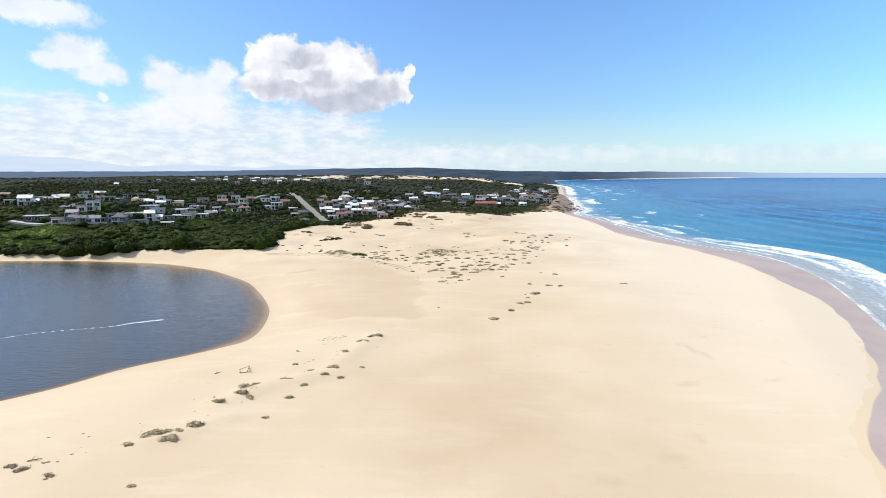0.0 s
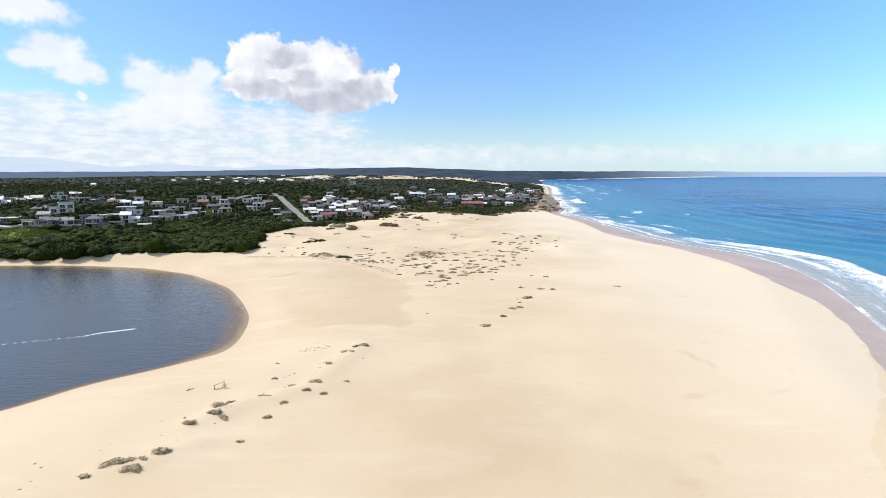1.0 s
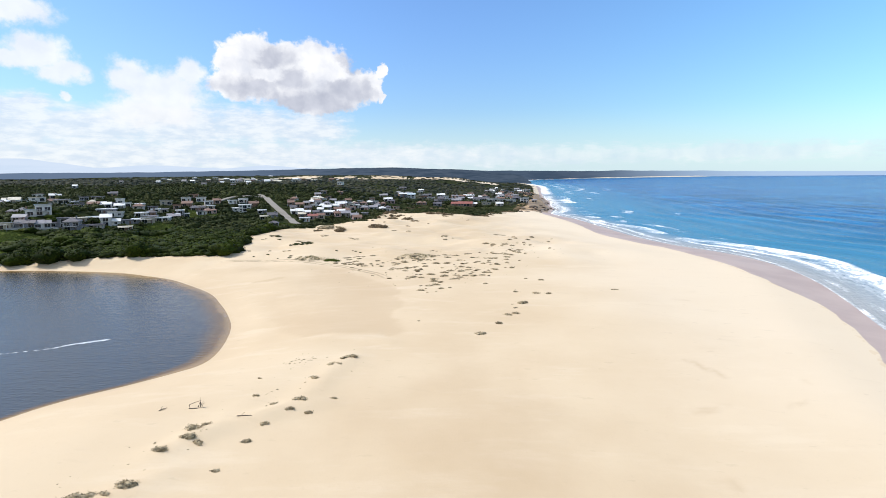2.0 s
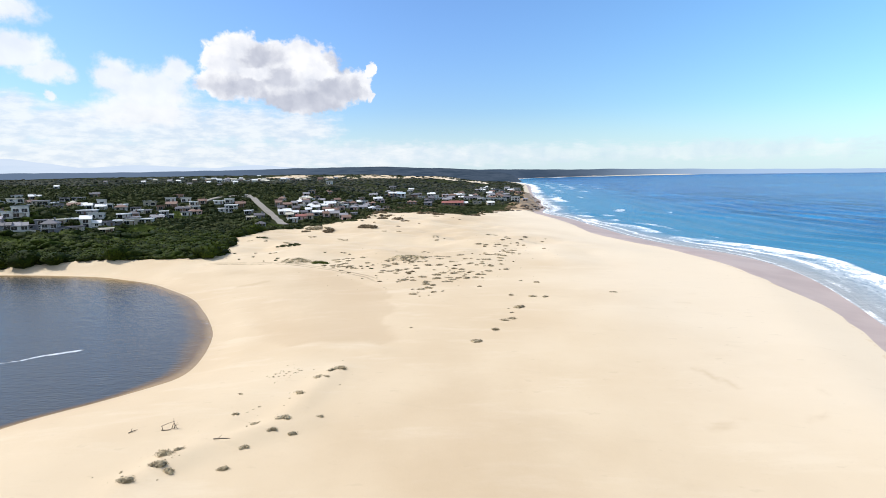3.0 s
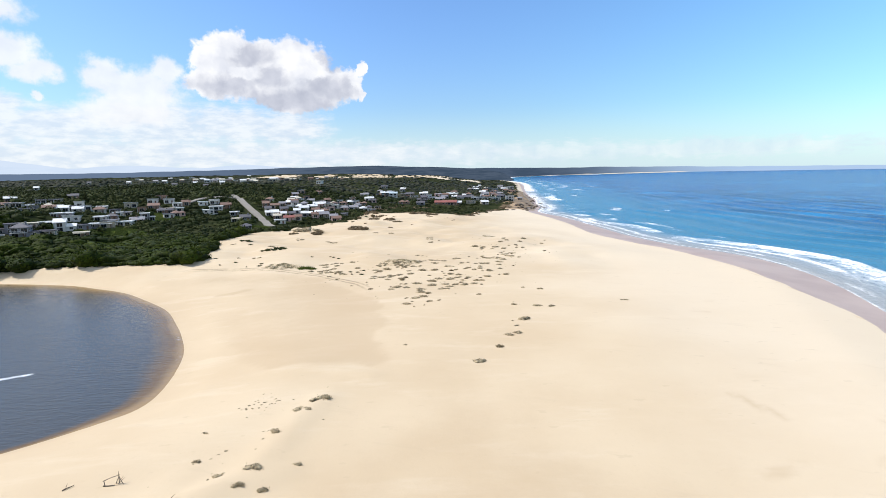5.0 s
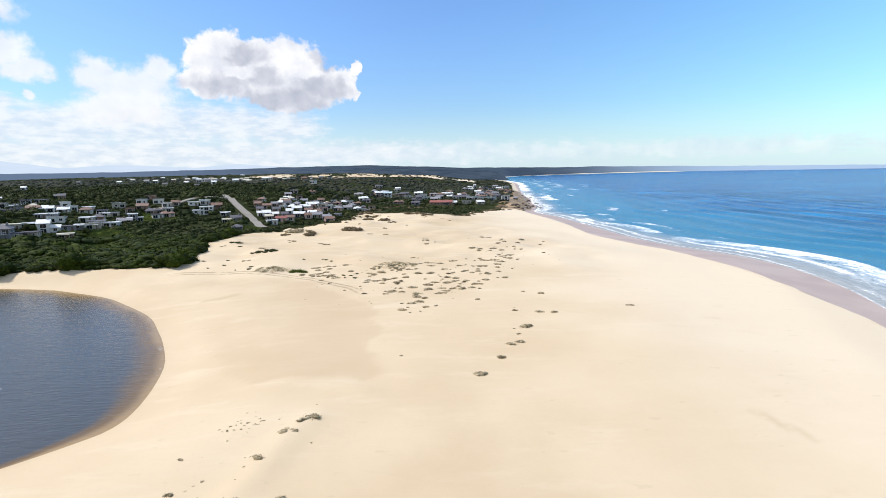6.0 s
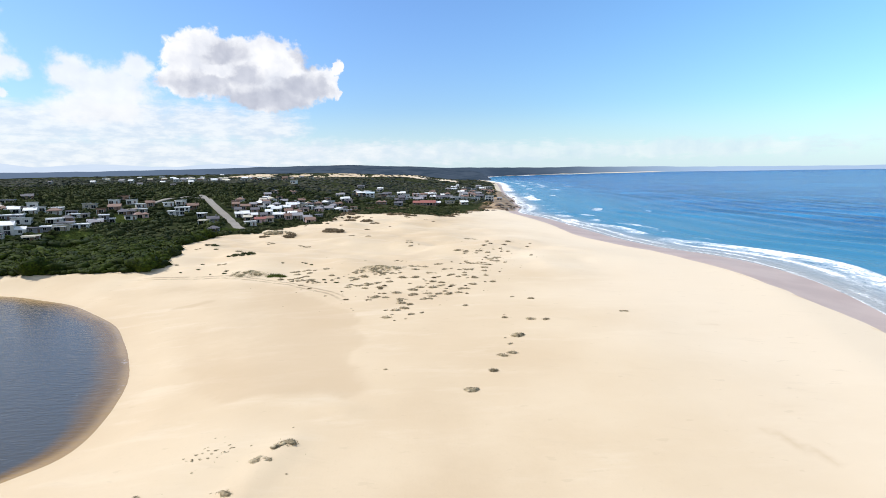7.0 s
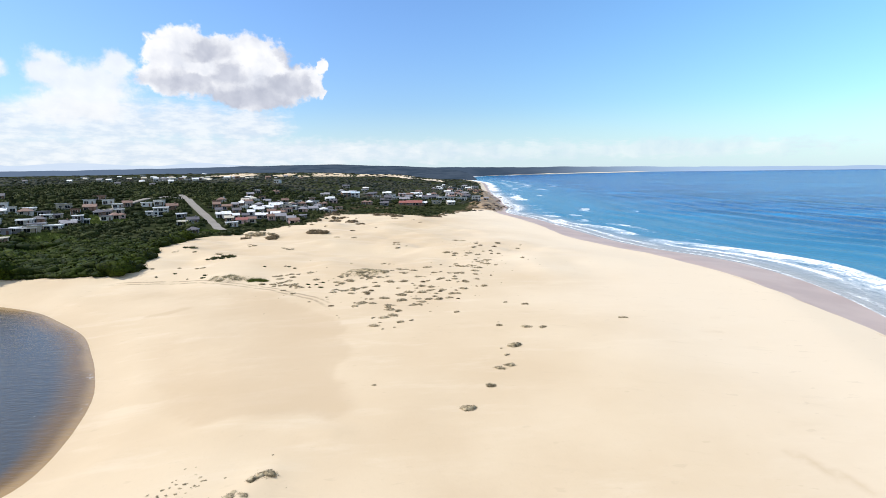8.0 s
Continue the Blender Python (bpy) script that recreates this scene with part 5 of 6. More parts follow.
def tuft(rng, mat, label):
    return tagged(new("dune_shrub", triangles("dune_shrub", *hummock(rng), mat)), label, "shrub", "plants of the dunes")


grey = [tuft(rng, DUNE_LEAF, "low grey-brown shrub on a small hummock of dune sand") for _ in range(6)]
dark = [tuft(rng, DARK_LEAF, "low dark olive shrub growing on the dune sand") for _ in range(3)]
dry = [tuft(rng, DRY_LEAF, "dry brown shrub half buried in the dune sand") for _ in range(3)]
heads = [hummock(rng) for _ in range(6)]
placed = set()
rooted = []


def grow(forms, x, y, width):
    ob = forms[rng.integers(len(forms))]
    r = max(width * 0.56, 0.25)
    m = pose(x, y, rise(x, y) - 0.05 * r, 0, 0, rng.uniform(-28, 28)) @ Matrix.Diagonal((r, r * 0.9, min(1.4 * r, 0.6 + 0.55 * r) * rng.uniform(0.8, 1.2), 1))
    if ob in placed:
        return copy_thing(ob, m)
    ob.matrix_basis = m
    placed.add(ob)
    return ob


def colony(forms, x, y, width):
    """A wide patch is several plants grown together."""
    rooted.append((x, y))
    if width < 2.6:
        return grow(forms, x, y, width)
    rows = []
    for _ in range(int(width * 1.1) + 1):
        a, q, r = rng.uniform(0, 2 * np.pi), math.sqrt(rng.random()), rng.uniform(0.5, 1.15)
        px, py = x + math.cos(a) * q * width * 0.45, y + math.sin(a) * q * width * 0.28
        rows.append((px, py, rise(px, py) - 0.05, r, r * rng.uniform(0.85, 1.3)))
    mat = forms[0].data.materials[0]
    return tagged(new("shrub_patch", triangles("shrub_patch", *scattered(heads, rows, rng), mat)), forms[0]["label"].replace("shrub", "shrubs grown together"), "shrub patch", "shrub patches of the dunes")

def fill(forms, x, y, width):
    """A plant in a gap that the others leave."""
    if all((x - a) ** 2 + (y - b) ** 2 > (6 if y > 130 else 0.2) for a, b in rooted):
        colony(forms, x, y, width)


for x, y, w in [(-15.3, 251.9, 5.8), (-10.2, 254, 4.9), (-7.1, 248, 6.7), (-2.7, 249.1, 4.2), (-0.3, 256.6, 2.8), (-1.7, 275.9, 3.3), (4.5, 265.1, 4.2), (3.9, 252.5, 4.3), (8.1, 256.7, 2.4), (10.1, 247.3, 3.5), (12, 241.9, 1.9), (-16.3, 243.7, 3), (-18.2, 245.5, 2.3), (-13.6, 246, 2.3), (-8.7, 237.8, 2.5), (-14.4, 234.8, 5.3), (-11.7, 236.6, 2.9), (-18.1, 233.7, 2.5), (-22.6, 239.8, 1.8), (-24.4, 243, 1.5), (-22.5, 245.4, 1.5), (-27.2, 243.8, 1.7), (-29.5, 240.5, 3.6), (-33.7, 244.5, 4.1), (-37.1, 243.3, 3.7), (-33.7, 256.3, 3.9), (-39.3, 255.3, 4.3), (-28.1, 256.8, 2.4)]:
    colony(dark if w < 2 and x < -20 else grey, x, y, w)
for x, y, w in [(-8.8, 219, 3.9), (-5.3, 217.6, 2.9), (-2.4, 224.4, 2.4), (0, 214.6, 3.2), (2.8, 228, 3.8), (5.3, 230.3, 2.1), (7.1, 222.5, 3), (6.4, 214.9, 3.2), (9.4, 229.4, 2.1), (8.5, 217.8, 2), (13.7, 220.3, 2), (15.8, 231.8, 2.8), (16.9, 222, 2.4), (22.5, 232.1, 2.1), (21.3, 252.2, 4.8), (21.7, 247.6, 2.7), (24.8, 252.9, 3.2), (27.6, 265.3, 3.4), (29.7, 268.2, 3), (29.9, 255.9, 2.4), (34.7, 274.8, 3.1), (38.8, 282.4, 2.8), (36.7, 268.5, 2.2), (25.7, 271, 2.2), (36.4, 289.4, 1.9), (33.3, 292.8, 2.4), (36.4, 299.8, 2.5), (40.3, 318, 3.2)]:
    colony(dark if w < 2 and x < -20 else grey, x, y, w)
for x, y, w in [(37.4, 343.5, 4.6), (33.2, 340.9, 2.3), (50.4, 317.5, 2.1), (43.1, 295.9, 1.9), (24, 295.2, 2.4), (27.4, 293.3, 1.9), (-2.3, 199.6, 2), (-0.1, 201.5, 2.3), (1.4, 206.4, 1.5), (-0.8, 208.6, 2.1), (-5.2, 199.9, 1.2), (-3.4, 194.7, 0.7), (-4.7, 191.8, 1.9), (1.6, 194.2, 1.4), (4.4, 195.4, 1.3), (24.8, 186.8, 1.2), (16.6, 202.3, 1.2), (2.8, 319.8, 3.7), (4, 313, 2.6), (34.5, 183.8, 1.5), (30.8, 184.7, 1.9), (24.8, 170.1, 2.3), (19.2, 158, 1.6), (21.3, 159.3, 1.5), (15.9, 150.1, 1.3), (10.9, 142, 1.9), (21.9, 164.8, 1.2)]:
    colony(dark if w < 2 and x < -20 else grey, x, y, w)
for x, y, w in [(24.9, 169.9, 1.8), (22.5, 165.5, 1.3), (21.6, 169, 0.5), (19, 158.4, 1.4), (21.4, 159.4, 1.2), (15.7, 150.2, 1.3), (24.8, 187.5, 1.2), (30.7, 184.5, 1.8), (36.7, 209.2, 1.5), (31.9, 212.8, 0.9), (16.8, 203.1, 1), (-4, 153.3, 0.6), (3.8, 331.4, 4.3), (3.8, 315, 2.9), (-14.8, 271.1, 0.8), (-0.9, 275.6, 3), (7.8, 257.5, 2.4), (13.6, 264.8, 2.5), (10.3, 246.6, 4.5), (-0.3, 242.3, 2.2), (4.1, 242.2, 2.2), (-1.4, 250.3, 3.4), (4.3, 260.4, 4.8), (-2.2, 253.9, 2.3), (-8.3, 251.9, 6.2), (-8.6, 247.7, 3.8), (-12.3, 255.2, 3.9), (-16.9, 244.1, 3.7), (-18.1, 236.6, 2.8), (-17.5, 233.9, 2.1), (-12.8, 235.6, 3.5)]:
    fill(grey, x, y, w)
for x, y, w in [(-8.5, 238.5, 2.2), (-7.7, 231.5, 1.9), (-5.5, 242.7, 1.8), (-4.7, 238.3, 1.8), (-15, 247.9, 1.9), (-22.6, 246.2, 1.5), (-24, 242.2, 1.8), (-21.4, 238.6, 1.4), (-25.1, 249.1, 1.5), (-19.7, 228.2, 0.7), (-9.9, 219.5, 4.5), (-5.6, 219, 3.2), (-2.2, 225.1, 2.7), (2.9, 227.7, 4), (5.1, 231, 2.7), (9.6, 230.3, 2.4), (7.4, 222.9, 2.9), (6.4, 215.6, 2.8), (11.3, 221.9, 1), (14.1, 222.3, 2), (16.7, 223.3, 3), (16.7, 231.5, 3.5), (13.9, 231.8, 1), (22.6, 233.1, 2.1), (0, 215, 3.1), (0.5, 208.1, 1.8), (-1.6, 200.4, 2), (0.7, 201.2, 2.6), (-5.2, 200.5, 0.8), (-4.3, 191.9, 2.1), (1.7, 194.4, 1.4), (4.4, 195.8, 1)]:
    fill(grey, x, y, w)
for x, y, w in [(-3.4, 194.9, 0.5), (-2.7, 188.6, 0.5), (0.1, 189.6, 0.5), (2.7, 221, 2.3), (21.3, 252.3, 4.7), (25.4, 253.1, 3.9), (25.9, 272.6, 2.1), (29.1, 264.9, 4.2), (33.4, 272.8, 2.6), (36.7, 276.7, 3.5), (35.7, 268.1, 3), (31.9, 261.1, 2.5), (28.8, 257.2, 2), (31.8, 255.4, 1.6), (24.2, 239.1, 1.8), (21.6, 239.2, 1.1), (18.8, 240.8, 1.3), (21, 242.9, 1.5), (17.5, 254.1, 0.9), (41.8, 328, 3.3), (37.8, 299.8, 2.9), (36.8, 343.9, 3.4), (33.4, 293.6, 2.4), (37.5, 289.1, 1.9), (26.8, 290.6, 2.3), (24.1, 296.2, 1.7), (31.3, 288.7, 1.4), (43.2, 297.1, 1.9), (50.5, 318.9, 2.6), (60.7, 314, 1.6), (57.8, 308.3, 1.5), (52.8, 277.7, 1.1)]:
    fill(grey, x, y, w)
for x, y, w in [(-78.1, 274.7, 1.9), (-68.5, 267.3, 2.9), (-87, 272.7, 1.5), (-80.7, 259.4, 1.3), (-75.3, 262, 1.4), (-69.1, 255.6, 1), (-63.9, 258.1, 1.7), (-63.5, 254.5, 2.1), (-70.5, 297.5, 2.5), (-64.1, 289.1, 2), (-81.7, 303.3, 2.2), (-62.1, 322.6, 5.4), (-65, 325.9, 2.8), (-47.9, 315.8, 4.4), (-44.6, 313.4, 4.3), (-46, 268.2, 1.4), (-37.4, 269.4, 1.4), (-35, 267.3, 1.3), (-36.9, 256.7, 4), (-33.2, 253.3, 3.3), (-36.6, 247.3, 3.9), (-30.6, 244.4, 3.8), (-38.7, 245.3, 2.5), (-40.6, 255.8, 2.7), (-34.5, 249.4, 2.6)]:
    fill(dark if w < 2.4 else grey, x, y, w)
for x, y, w in [(-27.3, 353.4, 3.2), (-38, 408.6, 2.5), (-47.3, 415.2, 1.9), (-22.9, 470.4, 4.4), (-28.6, 482.1, 3), (-21.4, 394, 4.8), (-7.5, 404.2, 1.8), (2.7, 593, 5.7), (5.2, 464.4, 4.3), (16.7, 448.1, 2.8), (20.5, 431.5, 3.3), (3.8, 329.1, 3.9), (3.9, 315, 2.7), (7.7, 316.9, 0.9), (-17.7, 346.9, 2.1), (-27.9, 257.4, 2.1), (-14.4, 271.3, 0.8), (-0.9, 276.2, 2.7), (-61.7, 420.5, 2.6), (-10.1, 255.3, 2.1), (-6.5, 253.3, 2.1)]:
    fill(dry if y > 380 else grey, x, y, w)
for x, y, w in [(-52, 64.7, 1.7), (-47.3, 63.4, 1.1), (-53.9, 65.5, 1.2), (-47.2, 62.6, 0.6), (-40.5, 74.5, 2.3), (-39.1, 75.1, 2.4), (-37.5, 73.3, 1.9), (-37.2, 75.5, 1), (-35.8, 77.3, 1.9), (-35.8, 61.5, 0.9), (-42.2, 71.5, 1.2), (-34.2, 92.5, 2.4), (-33.8, 89.5, 1.6), (-33, 93.7, 1.2), (-32.1, 88.6, 1.3), (-36.1, 86.1, 1.5), (-26.8, 81.4, 0.9), (-25.6, 89.3, 1.1), (-24.7, 94.8, 1), (-21.5, 103.3, 1.7), (-19.1, 98.6, 1.3), (-22.1, 99.1, 1.1), (-19.3, 121.7, 3), (-18, 124.8, 1.7), (-16.6, 125.8, 1.8), (-21.4, 113.9, 1.4), (-16.3, 104.5, 0.9), (-31.9, 114.9, 0.6), (-29.8, 106.4, 0.9), (-25.5, 101.9, 0.9), (56.4, 190.4, 2.6)]:
    fill(grey, x, y, w)
# more of them thinly between
for _ in range(70):
    if rng.random() < 0.6:
        t = rng.random()
        x, y = -40 + 75 * t + rng.normal(0, 4), 246 - 20 * math.sin(t * 3.1) + rng.normal(0, 8)
    else:
        t = rng.random()
        x, y = 12 + 34 * t + rng.normal(0, 5), 232 + 80 * t + rng.normal(0, 6)
    if lookup(GRID_G, x, y) < 0.1:
        grow(grey if rng.random() < 0.8 else dry, x, y, rng.uniform(0.7, 2.0))
# seedlings and wisps strewn between them
rows = []
for _ in range(330):
    k = rng.random()
    if k < 0.13:
        x, y = rng.normal(-26.5, 1.9), rng.normal(125, 2.6)
    elif k < 0.5:
        x, y = rng.normal(0, 21), rng.normal(236, 17)
    elif k < 0.8:
        x, y = rng.normal(38, 12), rng.normal(285, 28)
    else:
        t = rng.random()
        x, y = -52 + 36 * t + rng.normal(0, 2.5), 64 + 60 * t + rng.normal(0, 3)
    if lookup(GRID_G, x, y) < 0.2:
        r = rng.uniform(0.12, 0.42) * (0.75 if y < 140 else 1.0)
        rows.append((x, y, rise(x, y) - 0.03, r, r * 0.9))
tagged(new("seedlings", triangles("seedlings", *scattered(heads, rows, rng), DUNE_LEAF)), "small grey-brown seedlings and litter strewn over the dunes", "seedlings", kind="stuff")


def thicket(x, y, length, width, mat, label, turn=0.0, tall=0.9, count=26):
    """A low patch of plants grown together."""
    forms = [hummock(rng) for _ in range(3)]
    a = rng.uniform(0, 2 * np.pi, count)
    q = np.sqrt(rng.random(count))
    px, py = np.cos(a) * q * length / 2, np.sin(a) * q * width / 2
    c, s = math.cos(radians(turn)), math.sin(radians(turn))
    px, py = x + px * c - py * s, y + px * s + py * c
    r = rng.uniform(0.4, 1.2, count) ** 1.3 * min(2.2, width * 0.5)
    rows = np.stack([px, py, height(px, py) - 0.1, r, r * tall * rng.uniform(1.2, 2.1, count)], 1)
    return tagged(new("thicket", triangles("thicket", *scattered(forms, rows, rng), mat)), label, "thicket")


thicket(-66, 289.5, 12.5, 2.2, DARK_LEAF, "long dark green thicket on a dune slope", 4, 0.8, 34)
thicket(-87, 312, 6, 1.8, DARK_LEAF, "dark olive thicket on the crest of a dune", 5, 0.7, 16)
thicket(-91, 308, 4, 1.6, DUNE_LEAF, "grey-brown thicket on the crest of a dune", 0, 0.5, 12)
thicket(-69, 366, 14, 5, DUNE_LEAF, "brown and grey thicket on top of a dune", 0, 0.75, 34)
thicket(-60, 355, 6, 3.6, DRY_LEAF, "dry brown thicket on top of a dune", 0, 1.1, 18)
thicket(-74, 360, 4, 2.6, DRY_LEAF, "dry brown thicket beside a dune crest", 0, 1.0, 12)
thicket(-38, 366, 10, 4, DRY_LEAF, "dark brown thicket on a dune", -6, 0.9, 26)
thicket(-25, 446, 7, 4, DRY_LEAF, "dry brown thicket below the houses", 0, 0.9, 18)
thicket(-18, 438, 6, 3, DRY_LEAF, "dry brown thicket on pale sand", 0, 0.8, 14)
thicket(-38, 470, 8, 6, DRY_LEAF, "rust-brown thicket at the edge of the houses", 0, 0.8, 18)
thicket(-4, 496, 17, 3, DRY_LEAF, "long dark brown thicket along a dune edge", 3, 0.7, 30)


for x, y, w, dark_one in [(-54, 485, 12.9, 1), (-42.1, 490.4, 11.3, 0), (-39, 582.8, 15.8, 0), (-30.3, 614.6, 20.1, 0), (-16.9, 625.6, 22.8, 0), (-2.9, 617.4, 20.2, 0), (-4.3, 480.7, 17, 0), (10.4, 591.4, 12.8, 1), (17.7, 547.4, 14.7, 1), (29.8, 585.6, 15.9, 1), (39.5, 555.3, 15, 1), (50.6, 541.4, 14.6, 1), (-64.4, 453.9, 9.6, 1), (-82, 399, 10.5, 1), (-61, 472.9, 9.2, 1), (-36.1, 482.8, 7.7, 0), (5.7, 472.5, 8.3, 0)]:
    thicket(x, y, w, 4.5, DARK_LEAF if dark_one else DRY_LEAF, "dark olive thicket on top of a dune below the houses" if dark_one else "rusty brown thicket on top of a dune below the houses", 0, 1.25, 11)


# low thickets and sand tongues along the seaward edge of the scrub
rim = SCRUB[(SCRUB[:, 0] > -80) & (SCRUB[:, 0] < 104) & (SCRUB[:, 1] > 395) & (SCRUB[:, 1] < 705)]
gone = np.concatenate([[0], np.cumsum(np.hypot(*np.diff(rim, axis=0).T))])
for i, s in enumerate(np.arange(3, gone[-1], 9.5)):
    x, y = np.interp(s, gone, rim[:, 0]) + rng.uniform(-3, 3), np.interp(s, gone, rim[:, 1]) + rng.uniform(-7, 1)
    brown = rng.random() < 0.55
    thicket(x, y, rng.uniform(5, 12), rng.uniform(2.5, 6), DRY_LEAF if brown else DARK_LEAF,
            "dry brown thicket on sand at the edge of the scrub" if brown else "dark olive thicket on sand at the edge of the scrub", rng.uniform(-15, 15), 1.05, 10)


def meadow(x, y, length, width, mat, label, count=900, tall=0.5, turn=0.0, blade=1.0):
    """A patch of low grass, blade by blade."""
    tufts = max(12, int(length * width * 0.5))
    a, q, own = rng.uniform(0, 2 * np.pi, tufts), np.sqrt(rng.random(tufts)), rng.integers(0, tufts, count)
    spread_of = rng.uniform(0.25, 0.9, tufts)[own]
    px, py = (np.cos(a) * q * length / 2)[own] + rng.normal(0, 1, count) * spread_of, (np.sin(a) * q * width / 2)[own] + rng.normal(0, 1, count) * spread_of
    c, s = math.cos(radians(turn)), math.sin(radians(turn))
    px, py = x + px * c - py * s, y + px * s + py * c
    pz = height(px, py) - 0.03
    t, h, b = rng.uniform(0, 2 * np.pi, count), tall * rng.uniform(0.4, 1.3, count), blade * rng.uniform(0.03, 0.08, count)
    lx, ly = rng.normal(0, 0.18, count), rng.normal(0, 0.18, count)
    v = np.stack([np.stack([px - np.cos(t) * b, py - np.sin(t) * b, pz], 1), np.stack([px + np.cos(t) * b, py + np.sin(t) * b, pz], 1), np.stack([px + lx, py + ly, pz + h], 1)], 1).reshape(-1, 3)
    return tagged(new("grass", triangles("grass", v, np.arange(count * 3).reshape(-1, 3), mat)), label, "grass", kind="stuff")


meadow(-54, 251, 14, 5, PALE_GRASS, "thin pale grey-green grass on a hollow of the dunes", 4200, 0.15, 0.0, 1.6)
meadow(-44.5, 249.5, 6.2, 2.6, GRASS_LEAF, "bright green grass in a damp hollow of the dunes", 3200, 0.5)
meadow(-9, 254, 16, 7, PALE_GRASS, "thin pale grass between the dune shrubs", 3600, 0.16, 0.0, 1.6)
for lx, ly, la, lb in LAWNS:
    meadow(lx, ly, la * 2.1, lb * 2.3, GRASS_LEAF, "light green rough grass between bushes and houses", 6500, 0.6, 0.0, 2.6)


# ---- driftwood, rocks ----
def driftwood_frame(x, y):
    ob = tagged(new("branch_shelter"), "lopsided shelter of dark driftwood branches standing in the sand", "driftwood shelter")
    ob.matrix_basis = pose(x, y, rise(x, y), 0, 0, 12) @ Matrix.Scale(0.82, 4)
    for name, a, b, r, s in (("post", (-1.15, 0, -0.3), (-1.2, 0.05, 0.75), 0.07, 0.05), ("post", (0.75, 0.1, -0.3), (0.85, 0.05, 1.95), 0.08, 0.035), ("crossbar", (-1.35, 0.0, 0.72), (1.0, 0.02, 1.45), 0.06, 0.04),
                             ("brace", (0.8, 0.1, 1.1), (1.5, -0.35, -0.1), 0.06, 0.04), ("brace", (0.25, 0.3, -0.1), (0.85, 0.1, 1.3), 0.05, 0.03), ("log", (-1.3, -0.25, 0.08), (0.3, -0.5, 0.1), 0.10, 0.07),
                             ("branch", (0.7, -0.2, 0.1), (1.55, 0.3, 0.75), 0.05, 0.02), ("branch", (0.45, 0.1, 0.05), (0.65, -0.4, 0.95), 0.05, 0.02), ("branch", (1.0, 0.0, 0.5), (1.35, 0.3, 1.05), 0.04, 0.015)):
        put(name, mesh_of(name, *stick(a, b, r, s), WOOD), ob)


def driftwood(x, y, length, turn, arms):
    v, f = stick((-length / 2, 0, 0.06), (length / 2, 0, 0.12), 0.08, 0.04, bow=0.06)
    ob = new("driftwood", None)
    put("log", mesh_of("log", v, f, WOOD), ob)
    for k in range(arms):
        u = -length / 4 + k * length / 3
        put("branch", mesh_of("branch", *stick((u, 0, 0.08), (u + 0.5, 0.45 * (-1) ** k, 0.45), 0.05, 0.02), WOOD), ob)
    ob.matrix_basis = pose(x, y, rise(x, y), 0, 0, turn)
    return tagged(ob, "weathered grey driftwood branch lying on the sand", "driftwood", "driftwood on the beach")


driftwood_frame(-37.9, 101.5)
driftwood(-28.3, 96.4, 2.3, 2, 1)
driftwood(-43.0, 101.0, 1.3, 55, 1)
driftwood(-52.2, 67.2, 1.6, 28, 2)

rock_forms = []
for k in range(5):
    rv, rf = lump(rng, 2, 0.42, 0.55)
    rock_forms.append(tagged(new("rock", triangles("rock", rv, rf, ROCK)), "dark brown weathered rock on the shore of the headland", "rock", "rocks of the headland"))
for k in range(64):
    t = rng.random()
    if k < 40:
        ry = 606 + 100 * t + rng.normal(0, 4)
        rx = min(86 + 50 * t + rng.normal(0, 6), np.interp(ry, COAST[:, 1], COAST[:, 0]) + 3)
    else:
        ry = rng.uniform(640, 1100)
        rx = np.interp(ry, COAST[:, 1], COAST[:, 0]) - rng.uniform(-5, 8)
    r = rng.uniform(0.6, 1.7)
    m = pose(rx, ry, max(rise(rx, ry), -0.2) - 0.3, 0, 0, rng.uniform(0, 360)) @ Matrix.Diagonal((r * rng.uniform(0.8, 1.4), r, r * rng.uniform(0.5, 1.0), 1))
    if k < 5:
        rock_forms[k].matrix_basis = m
    else:
        copy_thing(rock_forms[k % 5], m)


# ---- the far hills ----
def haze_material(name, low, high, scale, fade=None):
    """Hills seen through miles of bright air, the haze painted as a glowing colour; fade: the colour towards which they
    pale along x, from and to where.
    """
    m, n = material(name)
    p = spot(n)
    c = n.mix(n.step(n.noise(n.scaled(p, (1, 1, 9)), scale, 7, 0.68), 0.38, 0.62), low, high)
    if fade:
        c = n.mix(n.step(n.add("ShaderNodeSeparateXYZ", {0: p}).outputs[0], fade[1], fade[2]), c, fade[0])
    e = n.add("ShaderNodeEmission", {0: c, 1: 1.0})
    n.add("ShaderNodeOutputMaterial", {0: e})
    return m


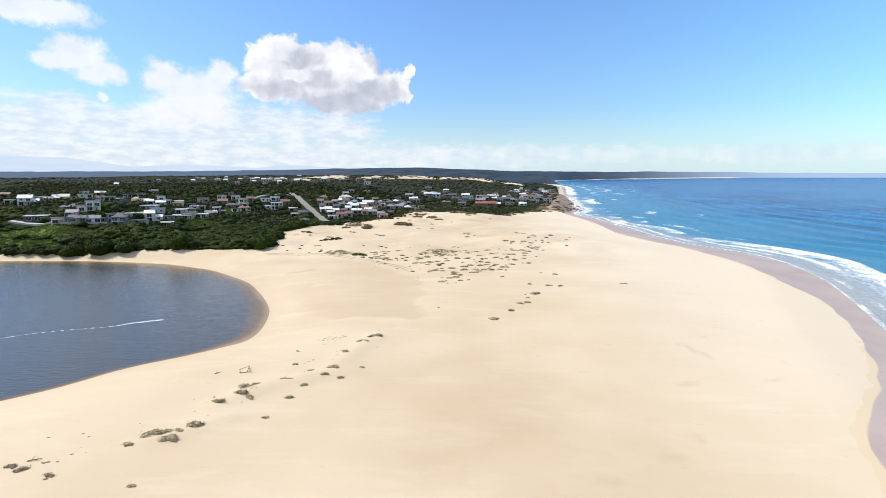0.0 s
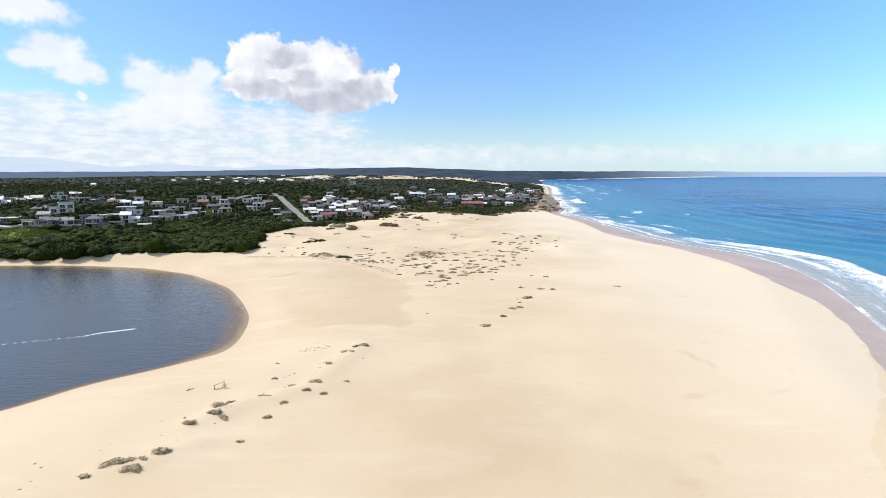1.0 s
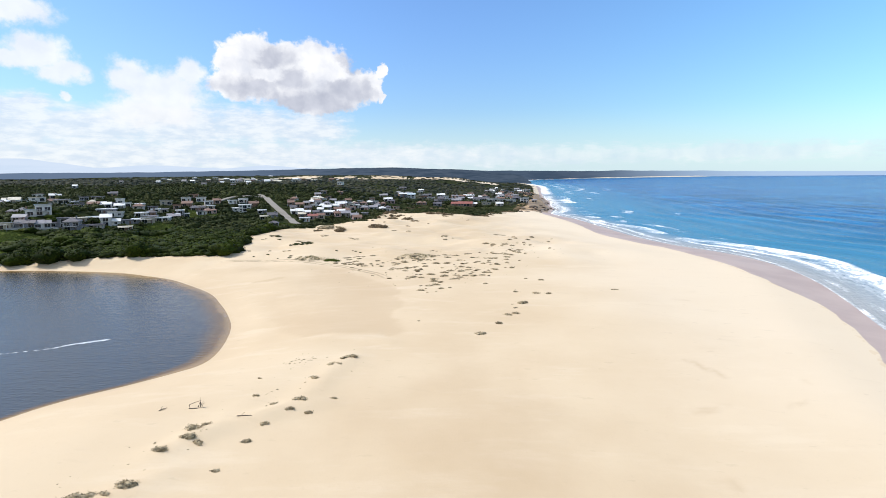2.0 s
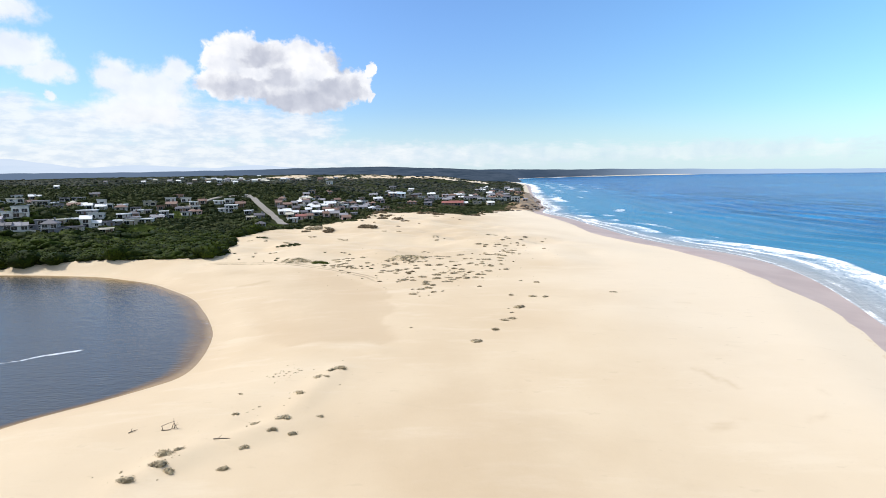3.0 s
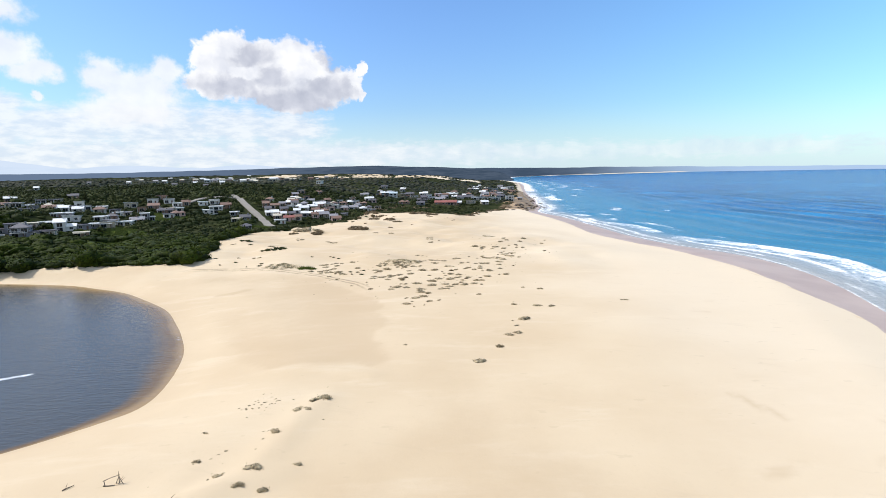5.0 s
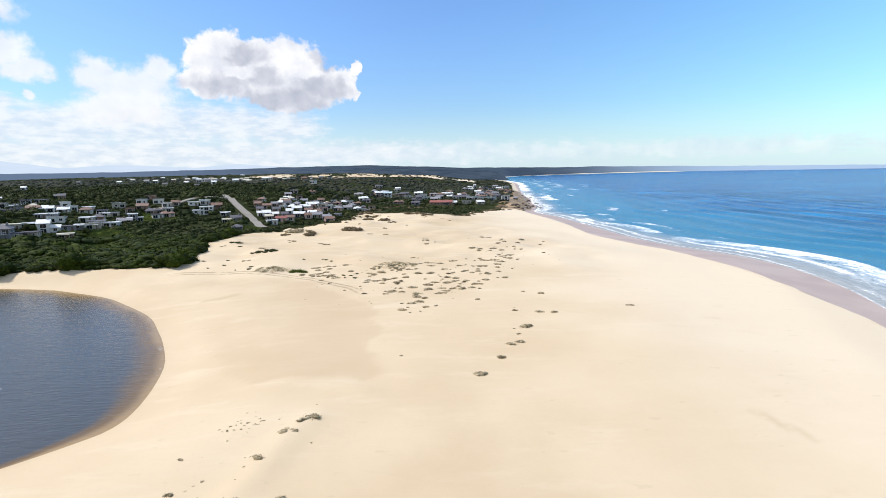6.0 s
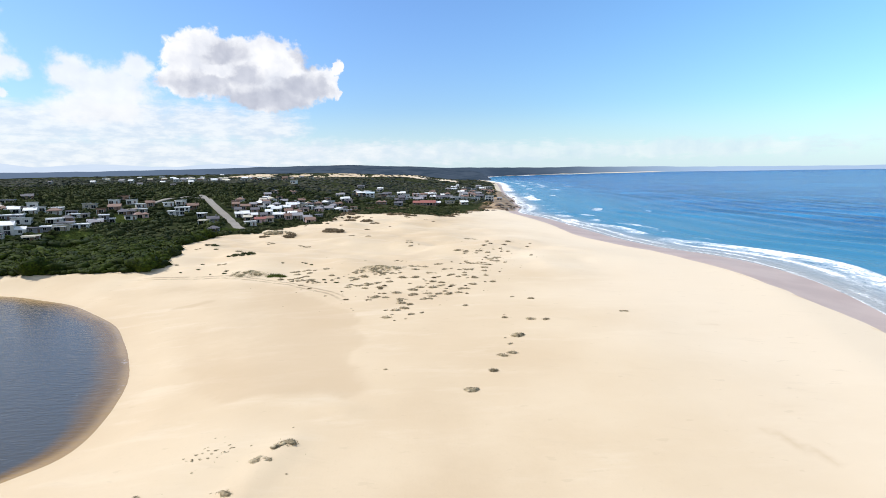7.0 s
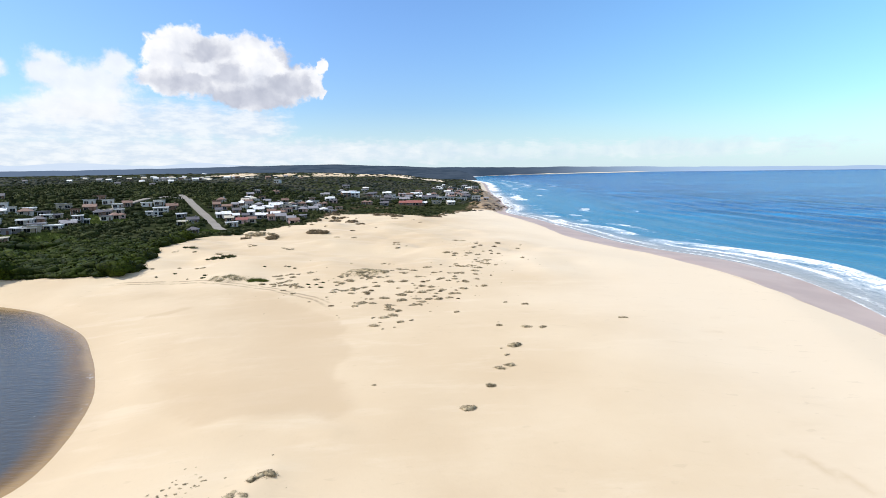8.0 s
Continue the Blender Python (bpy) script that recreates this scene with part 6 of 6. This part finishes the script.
def far_hills(line, far, mat, label, low=-30.0, deep=260.0):
    """A long hill far off, along bearings in degrees from +y, with its height seen from the start in degrees."""
    b = np.linspace(line[0][0], line[-1][0], 160)
    e = np.interp(b, [p[0] for p in line], [p[1] for p in line])
    e = e + 0.03 * waves(b, 0 * b, 2.2, 31) + 0.02 * waves(b, 0 * b, 0.7, 32)
    d = np.interp(b, [p[0] for p in line], [p[2] for p in line]) if far is None else np.full(len(b), far)
    v = []
    for back, share in ((0.0, None), (0.35 * deep, 0.75), (deep * 0.7, 1.0), (deep, 0.9)):
        q = d + back
        top = 39.5 + (d + 0.7 * deep) * np.tan(np.radians(e))
        z = np.full(len(b), low) if share is None else low + (top - low) * share
        v += list(zip(q * np.sin(np.radians(b)), q * np.cos(np.radians(b)), z))
    n = len(b)
    f = [(j * n + i, j * n + i + 1, (j + 1) * n + i + 1, (j + 1) * n + i) for j in range(3) for i in range(n - 1)]
    return tagged(new("backdrop", mesh_of("backdrop", v, f, mat, True)), label, "hills", kind="structure")


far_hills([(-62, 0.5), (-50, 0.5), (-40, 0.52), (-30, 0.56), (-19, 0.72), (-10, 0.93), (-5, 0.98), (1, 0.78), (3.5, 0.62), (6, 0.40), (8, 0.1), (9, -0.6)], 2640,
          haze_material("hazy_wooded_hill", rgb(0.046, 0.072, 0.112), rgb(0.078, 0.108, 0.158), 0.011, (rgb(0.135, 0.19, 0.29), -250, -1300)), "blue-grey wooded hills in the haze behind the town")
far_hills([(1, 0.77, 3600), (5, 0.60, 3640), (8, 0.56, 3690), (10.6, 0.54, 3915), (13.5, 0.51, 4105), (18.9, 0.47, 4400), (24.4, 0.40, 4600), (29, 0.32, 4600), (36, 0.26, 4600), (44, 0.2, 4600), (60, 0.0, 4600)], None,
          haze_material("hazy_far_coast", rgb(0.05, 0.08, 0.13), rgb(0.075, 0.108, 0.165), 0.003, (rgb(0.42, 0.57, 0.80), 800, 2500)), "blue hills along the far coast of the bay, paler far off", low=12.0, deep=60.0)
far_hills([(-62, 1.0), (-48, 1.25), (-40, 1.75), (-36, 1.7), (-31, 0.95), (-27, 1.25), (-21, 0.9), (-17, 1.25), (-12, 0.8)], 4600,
          haze_material("haze_paled_mountains", rgb(0.60, 0.71, 0.87), rgb(0.64, 0.74, 0.89), 0.002), "mountains very pale and blue in the haze near the horizon", low=10.0, deep=60.0)
